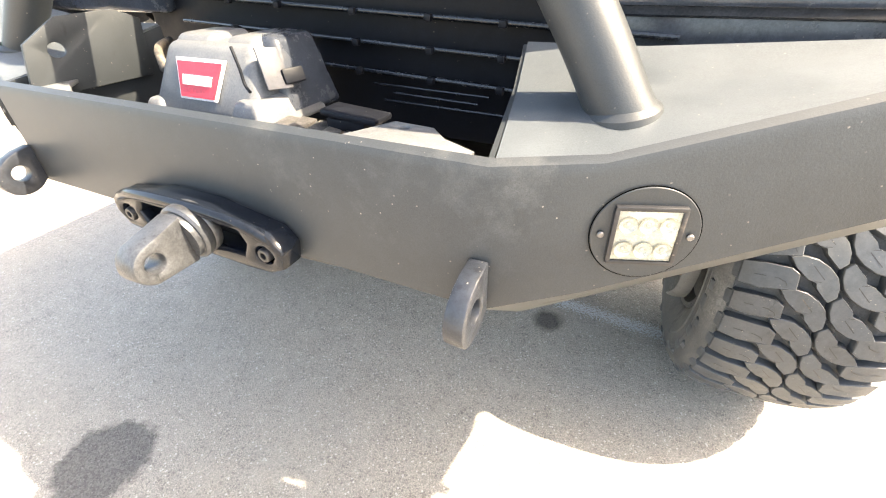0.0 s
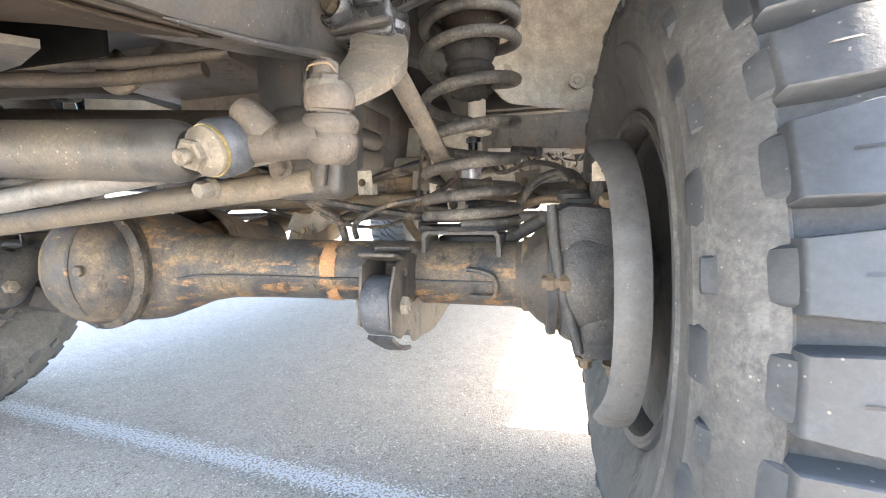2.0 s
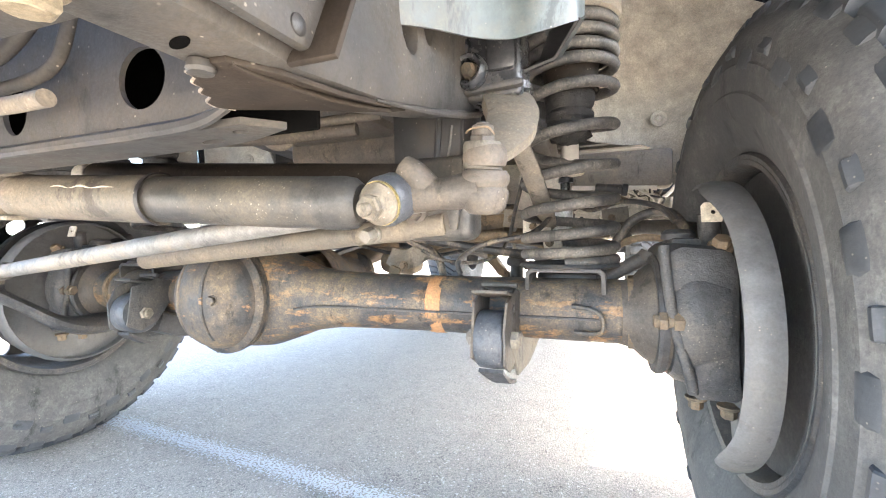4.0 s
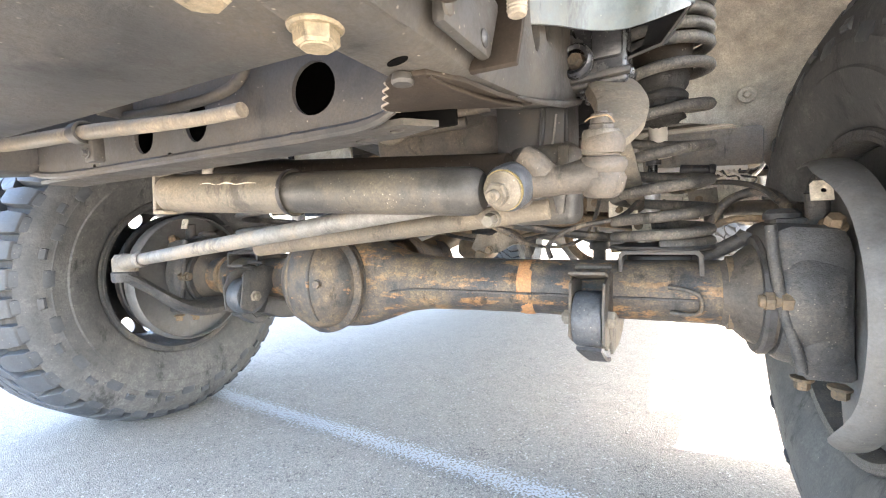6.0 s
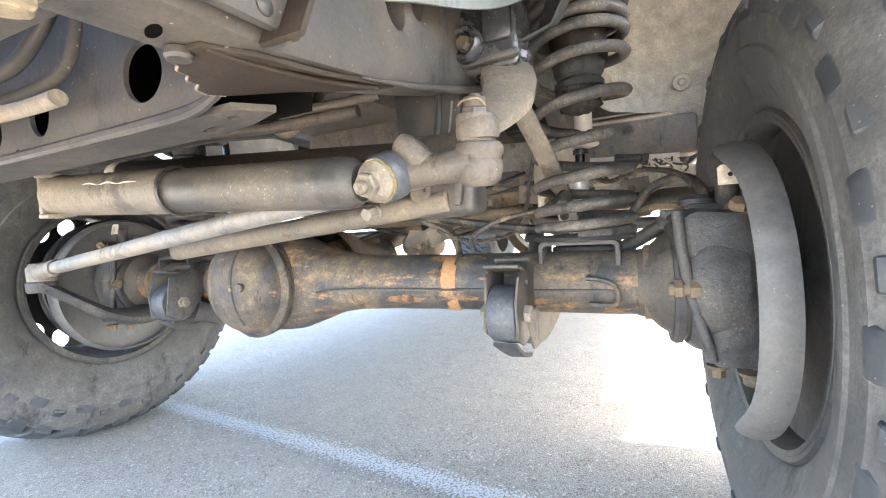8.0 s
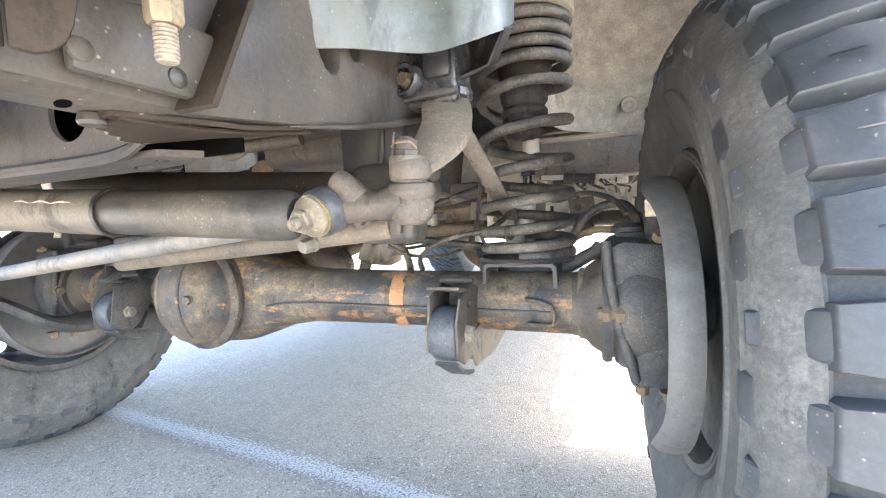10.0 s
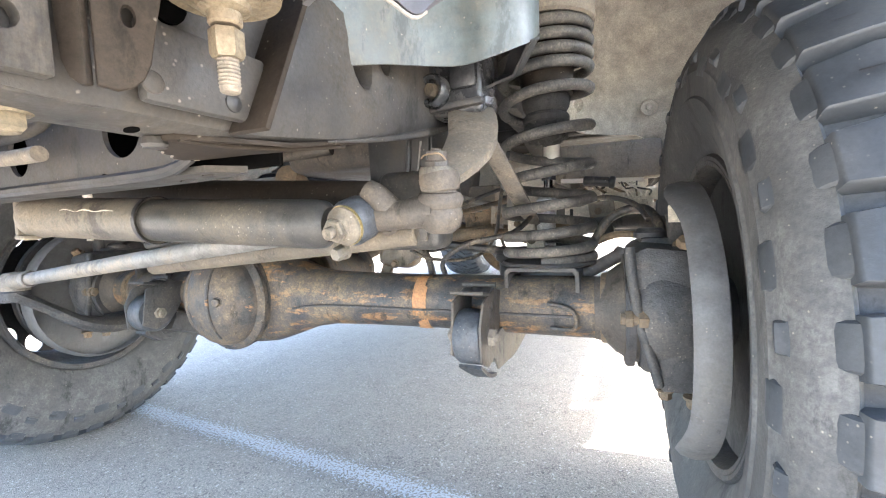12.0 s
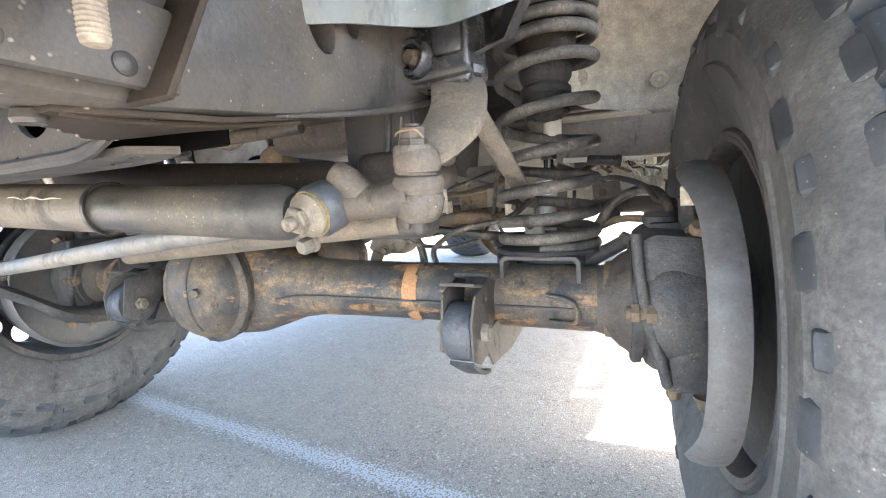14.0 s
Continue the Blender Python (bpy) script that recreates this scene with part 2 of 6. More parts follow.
def asphalt():
    m = bpy.data.materials.new("pale worn asphalt")
    m.use_nodes = True
    n, l = m.node_tree.nodes, m.node_tree.links
    bsdf = n["Principled BSDF"]
    geo = n.new("ShaderNodeNewGeometry")
    pos = geo.outputs["Position"]

    def tex(kind, scale, **kw):
        t = n.new(kind)
        t.inputs["Scale"].default_value = scale
        for k, v in kw.items():
            t.inputs[k].default_value = v
        l.new(pos, t.inputs["Vector"])
        return t

    def ramp(src, a, b, c=0.0, d=1.0):
        r = n.new("ShaderNodeMapRange")
        for k, v in zip(("From Min", "From Max", "To Min", "To Max"), (a, b, c, d)):
            r.inputs[k].default_value = v
        l.new(src, r.inputs["Value"])
        return r.outputs[0]

    def mix(fac, a, b, mode="MIX"):
        x = n.new("ShaderNodeMix")
        x.data_type, x.blend_type = "RGBA", mode
        for sock, val in ((x.inputs[0], fac), (x.inputs[6], a), (x.inputs[7], b)):
            if isinstance(val, (tuple, float)):
                sock.default_value = (*val, 1) if isinstance(val, tuple) else val
            else:
                l.new(val, sock)
        return x.outputs[2]

    stones = tex("ShaderNodeTexVoronoi", 420.0)
    stones2 = tex("ShaderNodeTexVoronoi", 270.0)
    broad = tex("ShaderNodeTexNoise", 1.6, Detail=5.0, Roughness=0.6)
    mid = tex("ShaderNodeTexNoise", 14.0, Detail=6.0, Roughness=0.7)
    fine = tex("ShaderNodeTexNoise", 330.0, Detail=2.0)
    tone = n.new("ShaderNodeSeparateColor")
    l.new(stones.outputs["Color"], tone.inputs[0])
    col = mix(tone.outputs[0], (0.263, 0.239, 0.206), (0.573, 0.523, 0.450))
    col = mix(ramp(stones.outputs["Distance"], 0.25, 0.75), col, (0.217, 0.200, 0.178))
    tone2 = n.new("ShaderNodeSeparateColor")
    l.new(stones2.outputs["Color"], tone2.inputs[0])
    col = mix(ramp(tone2.outputs[1], 0.86, 0.92, 0.0, 0.85), col, (0.12, 0.114, 0.106))
    col = mix(ramp(tone2.outputs[2], 0.975, 0.985), col, (0.55, 0.53, 0.49))
    col = mix(ramp(mid.outputs["Fac"], 0.35, 0.7, 0.0, 0.35), col, (0.468, 0.427, 0.369))
    col = mix(ramp(broad.outputs["Fac"], 0.4, 0.7, 0.0, 0.4), col, (0.353, 0.322, 0.281))

    def blot(cx, cy, r, soft, strength, tint):
        nonlocal col
        d = n.new("ShaderNodeVectorMath")
        d.operation = "SUBTRACT"
        l.new(pos, d.inputs[0])
        d.inputs[1].default_value = (cx, cy, 0)
        ln = n.new("ShaderNodeVectorMath")
        ln.operation = "LENGTH"
        l.new(d.outputs[0], ln.inputs[0])
        add = n.new("ShaderNodeMath")
        add.operation = "MULTIPLY_ADD"
        l.new(mid.outputs["Fac"], add.inputs[0])
        add.inputs[1].default_value = r * 0.9
        l.new(ln.outputs["Value"], add.inputs[2])
        col = mix(ramp(add.outputs[0], r * 1.45 - soft, r * 1.45 + soft, strength, 0.0), col, mix(tone2.outputs[0], tuple(c * 0.6 for c in tint), tuple(c * 2.2 for c in tint)))

    blot(-0.134, 1.109, 0.046, 0.014, 0.85, (0.040, 0.037, 0.034))
    blot(-1.0, 0.155, 0.115, 0.012, 0.8, (0.060, 0.058, 0.056))
    blot(-0.80, 0.10, 0.02, 0.01, 0.5, (0.07, 0.065, 0.06))
    l.new(col, bsdf.inputs["Base Color"])
    bsdf.inputs["Roughness"].default_value = 0.9
    b = n.new("ShaderNodeBump")
    b.inputs["Strength"].default_value, b.inputs["Distance"].default_value = 0.7, 0.003
    s = n.new("ShaderNodeMath")
    s.operation = "SUBTRACT"
    l.new(fine.outputs["Fac"], s.inputs[0])
    l.new(stones.outputs["Distance"], s.inputs[1])
    l.new(s.outputs[0], b.inputs["Height"])
    l.new(b.outputs[0], bsdf.inputs["Normal"])
    return m


M_ASPHALT = asphalt()


def road_paint():
    """Thin worn white paint: stones show through in its gaps and along its ragged edges."""
    m = bpy.data.materials.new("worn white road paint")
    m.use_nodes = True
    n, l = m.node_tree.nodes, m.node_tree.links
    bsdf = n["Principled BSDF"]
    co = n.new("ShaderNodeTexCoord")
    a = n.new("ShaderNodeTexNoise")
    a.inputs["Scale"].default_value, a.inputs["Detail"].default_value = 190.0, 9.0
    l.new(co.outputs["Object"], a.inputs["Vector"])
    sep = n.new("ShaderNodeSeparateXYZ")
    l.new(co.outputs["Object"], sep.inputs[0])
    ab = n.new("ShaderNodeMath")
    ab.operation = "ABSOLUTE"
    l.new(sep.outputs[1], ab.inputs[0])
    edge = n.new("ShaderNodeMapRange")
    edge.inputs["From Min"].default_value, edge.inputs["From Max"].default_value = 0.012, 0.057
    edge.inputs["To Min"].default_value, edge.inputs["To Max"].default_value = 0.47, 0.70
    l.new(ab.outputs[0], edge.inputs["Value"])
    cut = n.new("ShaderNodeMath")
    cut.operation = "GREATER_THAN"
    l.new(a.outputs["Fac"], cut.inputs[0])
    l.new(edge.outputs[0], cut.inputs[1])
    l.new(cut.outputs[0], bsdf.inputs["Alpha"])
    bsdf.inputs["Base Color"].default_value = (0.55, 0.575, 0.595, 1)
    bsdf.inputs["Roughness"].default_value = 0.8
    return m


M_PAINT = road_paint()

# ---------------------------------------------------------------- mesh helpers


def finish(bm, angle=38):
    bmesh.ops.remove_doubles(bm, verts=bm.verts, dist=1e-5)
    bmesh.ops.recalc_face_normals(bm, faces=bm.faces)
    lim = radians(angle)
    for f in bm.faces:
        f.smooth = True
    for e in bm.edges:
        if len(e.link_faces) != 2 or e.calc_face_angle(0) > lim:
            e.smooth = False
    return bm


def part(name, bm, mat, parent=None, label="", done=False):
    """Links a bmesh as one mesh object under a thing or a part."""
    if not done:
        finish(bm)
    me = bpy.data.meshes.new(name)
    bm.to_mesh(me)
    bm.free()
    me.materials.append(mat)
    ob = new(name, me)
    if parent is not None:
        ob.parent = parent
    if label:
        ob["label"] = label
    return ob


def shared(name, mesh, parent, m=None):
    ob = new(name, mesh)
    ob.parent = parent
    if m is not None:
        ob.matrix_basis = m
    return ob


def thing(name, at=(0, 0, 0), **tags):
    ob = new(name)
    ob.location = at
    ob.empty_display_size = 0.05
    return tagged(ob, **tags)


def joined(*bms):
    out = bmesh.new()
    for b in bms:
        me = bpy.data.meshes.new("tmp")
        b.to_mesh(me)
        b.free()
        out.from_mesh(me)
        bpy.data.meshes.remove(me)
    return out


def box(c, s, bevel=0.002, rot=(0, 0, 0), seg=2):
    bm = bmesh.new()
    bmesh.ops.create_cube(bm, size=1.0)
    bmesh.ops.scale(bm, vec=s, verts=bm.verts)
    if bevel:
        bmesh.ops.bevel(bm, geom=bm.edges[:], offset=bevel, segments=seg, profile=0.5, affect="EDGES")
    bmesh.ops.transform(bm, matrix=pose(*c, *rot), verts=bm.verts)
    return bm


def frame_of(way):
    w = Vector(way).normalized()
    u = w.orthogonal().normalized()
    return u, w.cross(u), w


def lathe(prof, origin=(0, 0, 0), axis=(0, 0, 1), seg=40, closed=False):
    """Profile of (radius, height along the axis) turned round the axis."""
    bm = bmesh.new()
    u, v, w = frame_of(axis)
    o = Vector(origin)
    rings = []
    for r, h in prof:
        if r < 1e-6:
            rings.append([bm.verts.new(o + w * h)])
        else:
            rings.append([bm.verts.new(o + w * h + (u * math.cos(2 * math.pi * k / seg) + v * math.sin(2 * math.pi * k / seg)) * r) for k in range(seg)])
    pairs = list(zip(rings, rings[1:])) + ([(rings[-1], rings[0])] if closed else [])
    for a, b in pairs:
        for k in range(seg):
            j = (k + 1) % seg
            q = [a[k % len(a)], a[j % len(a)], b[j % len(b)], b[k % len(b)]]
            q = list(dict.fromkeys(q))
            if len(q) > 2:
                bm.faces.new(q)
    return bm


def rod(p0, p1, r, r1=None, seg=20, cap=0.15):
    """A round bar with slightly rounded ends."""
    p0, p1 = Vector(p0), Vector(p1)
    r1 = r if r1 is None else r1
    h = (p1 - p0).length
    c = min(r, r1, h) * cap
    return lathe([(0, 0), (r - c, 0), (r, c), (r1, h - c), (r1 - c, h), (0, h)], p0, p1 - p0, seg)


def hexnut(c, axis, r, h, turn=0.0):
    bm = bmesh.new()
    u, v, w = frame_of(axis)
    c = Vector(c)
    vs = []
    for hh, k in ((0, 1.0), (h * 0.82, 1.0), (h, 0.86)):
        vs.append([bm.verts.new(c + w * hh + (u * math.cos(a) + v * math.sin(a)) * r * k) for a in [turn + math.pi / 3 * i for i in range(6)]])
    for a, b in zip(vs, vs[1:]):
        for k in range(6):
            bm.faces.new((a[k], a[(k + 1) % 6], b[(k + 1) % 6], b[k]))
    bm.faces.new(vs[0])
    bm.faces.new(vs[-1])
    return bm


def bolt(c, axis, r, h, washer=1.45):
    """A hexagon head on a flange washer."""
    w = Vector(axis).normalized()
    return joined(lathe([(0, 0), (r * washer, 0), (r * washer, h * 0.18), (r * washer * 0.9, h * 0.28), (0, h * 0.28)], c, axis, 24),
                  hexnut(Vector(c) + w * h * 0.2, axis, r, h * 0.8), )


def smooth_line(pts, n=8):
    pts = [Vector(p) for p in pts]
    out = []
    for i in range(len(pts) - 1):
        a, b, c, d = pts[max(i - 1, 0)], pts[i], pts[i + 1], pts[min(i + 2, len(pts) - 1)]
        for k in range(n):
            t = k / n
            out.append(0.5 * (2 * b + (c - a) * t + (2 * a - 5 * b + 4 * c - d) * t * t + (3 * b - a - 3 * c + d) * t ** 3))
    return out + [pts[-1]]


def sweep(pts, r, seg=12, smooth=6, squash=1.0, radii=None, square=False):
    """A tube along a line of points."""
    line = smooth_line(pts, smooth) if smooth else [Vector(p) for p in pts]
    bm = bmesh.new()
    rings = []
    w0 = (line[1] - line[0]).normalized()
    u = w0.orthogonal().normalized()
    if abs(w0.z) < 0.9:
        u = Vector((0, 0, 1)).cross(w0).normalized()
    for i, p in enumerate(line):
        w = (line[min(i + 1, len(line) - 1)] - line[max(i - 1, 0)]).normalized()
        u = (u - w * u.dot(w)).normalized()
        v = w.cross(u)
        rr = r if radii is None else float(np.interp(i / (len(line) - 1), [k / (len(radii) - 1) for k in range(len(radii))], radii))
        ring = []
        for k in range(seg):
            a = 2 * math.pi * (k + 0.5) / seg
            cx, cy = math.cos(a), math.sin(a)
            if square:
                q = 1 / max(abs(cx), abs(cy))
                q = min(q, 1.25)
                cx, cy = cx * q, cy * q
            ring.append(bm.verts.new(p + (u * cx + v * cy * squash) * rr))
        rings.append(ring)
    for a, b in zip(rings, rings[1:]):
        for k in range(seg):
            j = (k + 1) % seg
            bm.faces.new((a[k], a[j], b[j], b[k]))
    bm.faces.new(rings[0])
    bm.faces.new(rings[-1])
    return bm


def oval(cx, cy, rx, ry, n=20, tilt=0.0):
    c, s = math.cos(radians(tilt)), math.sin(radians(tilt))
    return [(cx + rx * math.cos(a) * c - ry * math.sin(a) * s, cy + rx * math.cos(a) * s + ry * math.sin(a) * c) for a in [2 * math.pi * k / n for k in range(n)]]


def plate(outline, o, u, v, thick, holes=(), bevel=0.0):
    """A flat plate cut to an outline, with holes through it. Points are o + u*a + v*b; it is thick along u x v."""
    bm = bmesh.new()
    o, u, v = Vector(o), Vector(u), Vector(v)
    nrm = u.cross(v).normalized()
    edges = []
    for loop in (outline, *holes):
        vs = [bm.verts.new(o + u * a + v * b) for a, b in loop]
        edges += [bm.edges.new((vs[k], vs[(k + 1) % len(vs)])) for k in range(len(vs))]
    bmesh.ops.triangle_fill(bm, use_beauty=True, use_dissolve=True, edges=edges)
    geom = bmesh.ops.extrude_face_region(bm, geom=bm.faces[:])
    bmesh.ops.translate(bm, vec=nrm * thick, verts=[g for g in geom["geom"] if isinstance(g, bmesh.types.BMVert)])
    if bevel:
        bmesh.ops.recalc_face_normals(bm, faces=bm.faces)
        sharp = [e for e in bm.edges if len(e.link_faces) == 2 and e.calc_face_angle(0) > 1.0]
        bmesh.ops.bevel(bm, geom=sharp, offset=bevel, segments=2, profile=0.5, affect="EDGES")
    return bm


X, Y, Z = Vector((1, 0, 0)), Vector((0, 1, 0)), Vector((0, 0, 1))
CX = -0.459                     # middle of the truck
AY, AZ = 1.19, 0.400            # the front axle's line


def sheet(rows, thick):
    """A bent sheet from rows of points, given thickness."""
    bm = bmesh.new()
    grid = [[bm.verts.new(p) for p in row] for row in rows]
    for a, b in zip(grid, grid[1:]):
        for k in range(len(a) - 1):
            bm.faces.new((a[k], a[k + 1], b[k + 1], b[k]))
    bmesh.ops.recalc_face_normals(bm, faces=bm.faces)
    bmesh.ops.solidify(bm, geom=bm.faces[:], thickness=thick)
    return bm


def bent(pts_low, pts_high, nv=5):
    lo, hi = smooth_line(pts_low, 5), smooth_line(pts_high, 5)
    return [[a.lerp(b, k / (nv - 1)) for a, b in zip(lo, hi)] for k in range(nv)]


def mirror(p):
    return (2 * CX - p[0], p[1], p[2])


# ---------------------------------------------------------------- ground
bm = bmesh.new()
bmesh.ops.create_grid(bm, x_segments=24, y_segments=24, size=600)
ground = part("ground", bm, M_ASPHALT)
tagged(ground, "pale worn asphalt of an open parking lot", "ground", kind="structure")

bm = bmesh.new()
bmesh.ops.create_grid(bm, x_segments=60, y_segments=2, size=1.0)
bmesh.ops.scale(bm, vec=(3.6, 0.058, 1), verts=bm.verts)
line = part("road_marking", bm, M_PAINT)
line.matrix_basis = pose(-0.55, 1.250, 0.004, 0, 0, -4.3)
tagged(line, "worn white painted parking line on the asphalt", "road marking", kind="structure")

# ---------------------------------------------------------------- the truck
truck = thing("pickup_truck", (CX, AY, 0), label="dark pickup truck with a steel winch bumper and dusty underside", category="pickup truck")
INV = Matrix.Translation((-CX, -AY, 0))


def tpart(name, bm, mat, label=""):
    """A part of the truck, given in world places."""
    bmesh.ops.transform(bm, matrix=INV, verts=bm.verts)
    return part(name, bm, mat, truck, label)


def sub(name, bm, mat, parent, label=""):
    bmesh.ops.transform(bm, matrix=INV, verts=bm.verts)
    return part(name, bm, mat, parent, label)


# ---- wheels
R_T, HALF, BULGE = 0.405, 0.142, 0.159
N_BLOCK = 40


def on_tyre(a, v, r):
    """A point on the tyre: angle, place across the tread, radius."""
    return Vector((v, -math.cos(a) * r, math.sin(a) * r))


def crown(v):
    """Radius of the tyre's carcass across the tread."""
    k = abs(v) / HALF
    return R_T - 0.020 - 0.017 * k ** 4


def block(outline, hgt=0.018, grow=1.0):
    """One tread block from an outline of (angle, place across), with bevelled top edges."""
    bm = bmesh.new()
    ca = sum(p[0] for p in outline) / len(outline)
    cv = sum(p[1] for p in outline) / len(outline)
    rows = []
    for dr, k in ((-0.010, 1.17), (hgt - 0.0026, 1.115), (hgt - 0.0008, 1.09), (hgt, 1.055)):
        ring = []
        for a, v in outline:
            aa, vv = ca + (a - ca) * k * grow, cv + (v - cv) * k * grow
            ring.append(bm.verts.new(on_tyre(aa, vv, crown(vv) + dr)))
        rows.append(ring)
    nn = len(outline)
    for p, q in zip(rows, rows[1:]):
        for k in range(nn):
            bm.faces.new((p[k], p[(k + 1) % nn], q[(k + 1) % nn], q[k]))
    top = bm.verts.new(on_tyre(ca, cv, crown(cv) + hgt + 0.0003))
    for k in range(nn):
        bm.faces.new((rows[-1][k], rows[-1][(k + 1) % nn], top))
    return bm


def sipe_ribbon(pts, hgt=0.0183, wide=0.0008):
    """Black ribbon along a broken line on a block's top, for a cut's shade."""
    bm = bmesh.new()
    rows = []
    for a, v in pts:
        rows.append([bm.verts.new(on_tyre(a + da, v + dv, crown(v) + hgt)) for da, dv in ((-wide / R_T, -wide * 0.5), (wide / R_T, wide * 0.5))])
    for p, q in zip(rows, rows[1:]):
        bm.faces.new((p[0], p[1], q[1], q[0]))
    for f in bm.faces:
        f.material_index = 1
    return bm


def shoulder_side(s, lo, hi, deep, toe):
    """The side of a shoulder lug, stepping down over the sidewall; toe widens its foot."""
    d = 2 * math.pi / N_BLOCK
    c = crown(HALF)
    rr = [(c + 0.016, 0.97 * HALF, 0), (c + 0.0165, 1.0 * HALF, 0), (c + 0.006, 0.1510, 0), (c - 0.010, 0.1585, 0), (c - 0.013, 0.1575, 0), (c - 0.016, 0.1625, 0),
          (c - 0.014 - deep * 0.5, 0.1700, 0), (c - 0.018 - deep * 0.5, 0.1720, toe), (c - 0.014 - deep, 0.1760, toe), (c - 0.019 - deep, 0.1755, toe), (c - 0.022 - deep, 0.162, toe)]
    lug = bmesh.new()
    wide = hi - lo
    strips = []
    for q, k in ((0.0, 0.010), (0.03, 0.003), (0.09, 0.0006), (0.25, 0.0), (0.75, 0.0), (0.91, 0.0006), (0.97, 0.003), (1.0, 0.010)):
        row = []
        for r, v, g in rr:
            a = lo - g * 0.5 + (wide + g) * q
            row.append(lug.verts.new(on_tyre((a if s < 0 else 0.75 - a) * d, v * s - k * s * 0.6, r - k * 0.4)))
        strips.append(row)
    for p, q in zip(strips, strips[1:]):
        for k in range(len(rr) - 1):
            lug.faces.new((p[k], p[k + 1], q[k + 1], q[k]))
    lug.faces.new(strips[0])
    lug.faces.new(strips[-1])
    return lug


def tread_meshes():
    """The blocks of a mud tyre at angle 0, for each side: an axe-shaped one beside the middle and two kinds of long shoulder lug."""
    d = 2 * math.pi / N_BLOCK
    made = []
    for s in (-1, 1):
        def at(a, v, s=s):
            return ((a if s < 0 else 0.75 - a) * d, -v * s)
        axe = [at(0.98, -0.074), at(1.06, -0.058), at(1.02, -0.040), at(0.86, -0.022), at(0.66, -0.010), at(0.42, -0.004), at(0.16, -0.003), at(0.00, -0.012), at(0.10, -0.019), at(0.30, -0.031), at(0.44, -0.034), at(0.50, -0.046), at(0.74, -0.064)]
        cut1 = [at(0.90, -0.046), at(0.56, -0.025), at(0.48, -0.028), at(0.46, -0.038)]
        made.append(joined(block(axe, grow=1.06), sipe_ribbon(cut1)))
        for inner, deep, toe, lo, hi in ((-0.064, 0.036, 0.16, 0.03, 0.68), (-0.070, 0.018, -0.10, 0.06, 0.64)):
            lug = [at(lo, -HALF), at(hi, -HALF), at(hi + 0.05, -0.112), at(hi + 0.03, inner - 0.012), at(hi - 0.10, inner), at(0.14, inner + 0.002), at(lo - 0.03, -0.112)]
            cut2 = [at(0.36, -0.126), at(0.38, -0.090), at(0.30, -0.078), at(0.20, -0.075)]
            made.append(joined(block(lug), shoulder_side(s, lo, hi, deep, toe), sipe_ribbon(cut2)))
    out = []
    for b in made:
        finish(b, 30)
        me = bpy.data.meshes.new("tread_block")
        b.to_mesh(me)
        b.free()
        me.materials.append(M_RUBBER)
        me.materials.append(M_BLACK)
        out.append(me)
    return out


def tread_places():
    """Each block's mesh and its turn round the tyre."""
    d = 2 * math.pi / N_BLOCK
    for k in range(N_BLOCK):
        for side in (0, 1):
            for j in (3 * side, 3 * side + 1 + k % 2):
                yield TREAD[j], pose(0, 0, 0, -math.degrees(d * (k + 0.3 * side)))


TREAD = tread_meshes()


def tyre_mesh():
    prof = []
    for v in np.linspace(-HALF, HALF, 9):
        prof.append((crown(v), v))
    right = [(0.374, BULGE * 0.925), (0.362, BULGE * 1.00), (0.345, BULGE * 1.07), (0.322, BULGE * 1.085), (0.319, BULGE * 1.10), (0.312, BULGE * 1.10), (0.290, BULGE * 1.09), (0.287, BULGE * 1.105), (0.281, BULGE * 1.10), (0.262, BULGE * 1.07), (0.240, BULGE * 1.00), (0.226, BULGE * 0.965), (0.218, BULGE * 0.935), (0.213, BULGE * 0.88), (0.204, BULGE * 0.74)]
    loop = prof + right + [(0.212, 0.0)] + [(r, -v) for r, v in reversed(right)]
    return lathe(loop, axis=(1, 0, 0), seg=96, closed=True)


def rim_mesh():
    """Steel wheel: barrel with two flanges."""
    p = [(0.216, -0.146), (0.213, -0.151), (0.207, -0.150), (0.203, -0.140), (0.202, -0.060), (0.186, -0.030), (0.184, 0.040), (0.202, 0.066), (0.203, 0.098), (0.206, 0.110), (0.211, 0.112), (0.214, 0.108)]
    inner = [(r - 0.006, v) for r, v in reversed(p)]
    return lathe(p + inner, axis=(1, 0, 0), seg=72, closed=True)


def disc_mesh():
    n_h = 16
    holes = []
    for k in range(n_h):
        a = 2 * math.pi * (k + 0.5) / n_h
        holes.append(oval(0.157 * math.cos(a), 0.157 * math.sin(a), 0.0235, 0.021, 14, math.degrees(a)))
    holes.append(oval(0, 0, 0.052, 0.052, 32))
    b = plate(oval(0, 0, 0.186, 0.186, 72), (0, 0, 0), Y, Z, 0.005, holes)
    for v in b.verts:
        r = math.hypot(v.co.y, v.co.z)
        v.co.x += 0.030 + 0.018 * math.exp(-((r - 0.125) / 0.03) ** 2)
    return b


def wheel_data():
    out = {}
    for name, b, m in (("tyre", tyre_mesh(), M_SIDE), ("rim", rim_mesh(), M_KNUCKLE), ("wheel_disc", disc_mesh(), M_RIM)):
        finish(b)
        me = bpy.data.meshes.new(name)
        b.to_mesh(me)
        b.free()
        me.materials.append(m)
        if name == "tyre":
            # the floor of the tread
            me.materials.append(M_GROOVE)
            for p in me.polygons:
                if abs(p.center.x) < HALF * 1.01 and math.hypot(p.center.y, p.center.z) > 0.36:
                    p.material_index = 1
        out[name] = me
    return out


WHEEL = wheel_data()


STEER = 4.5
PIN_R, PIN_L = 0.155, 2 * CX - 0.048 - 0.155     # the swivel pins


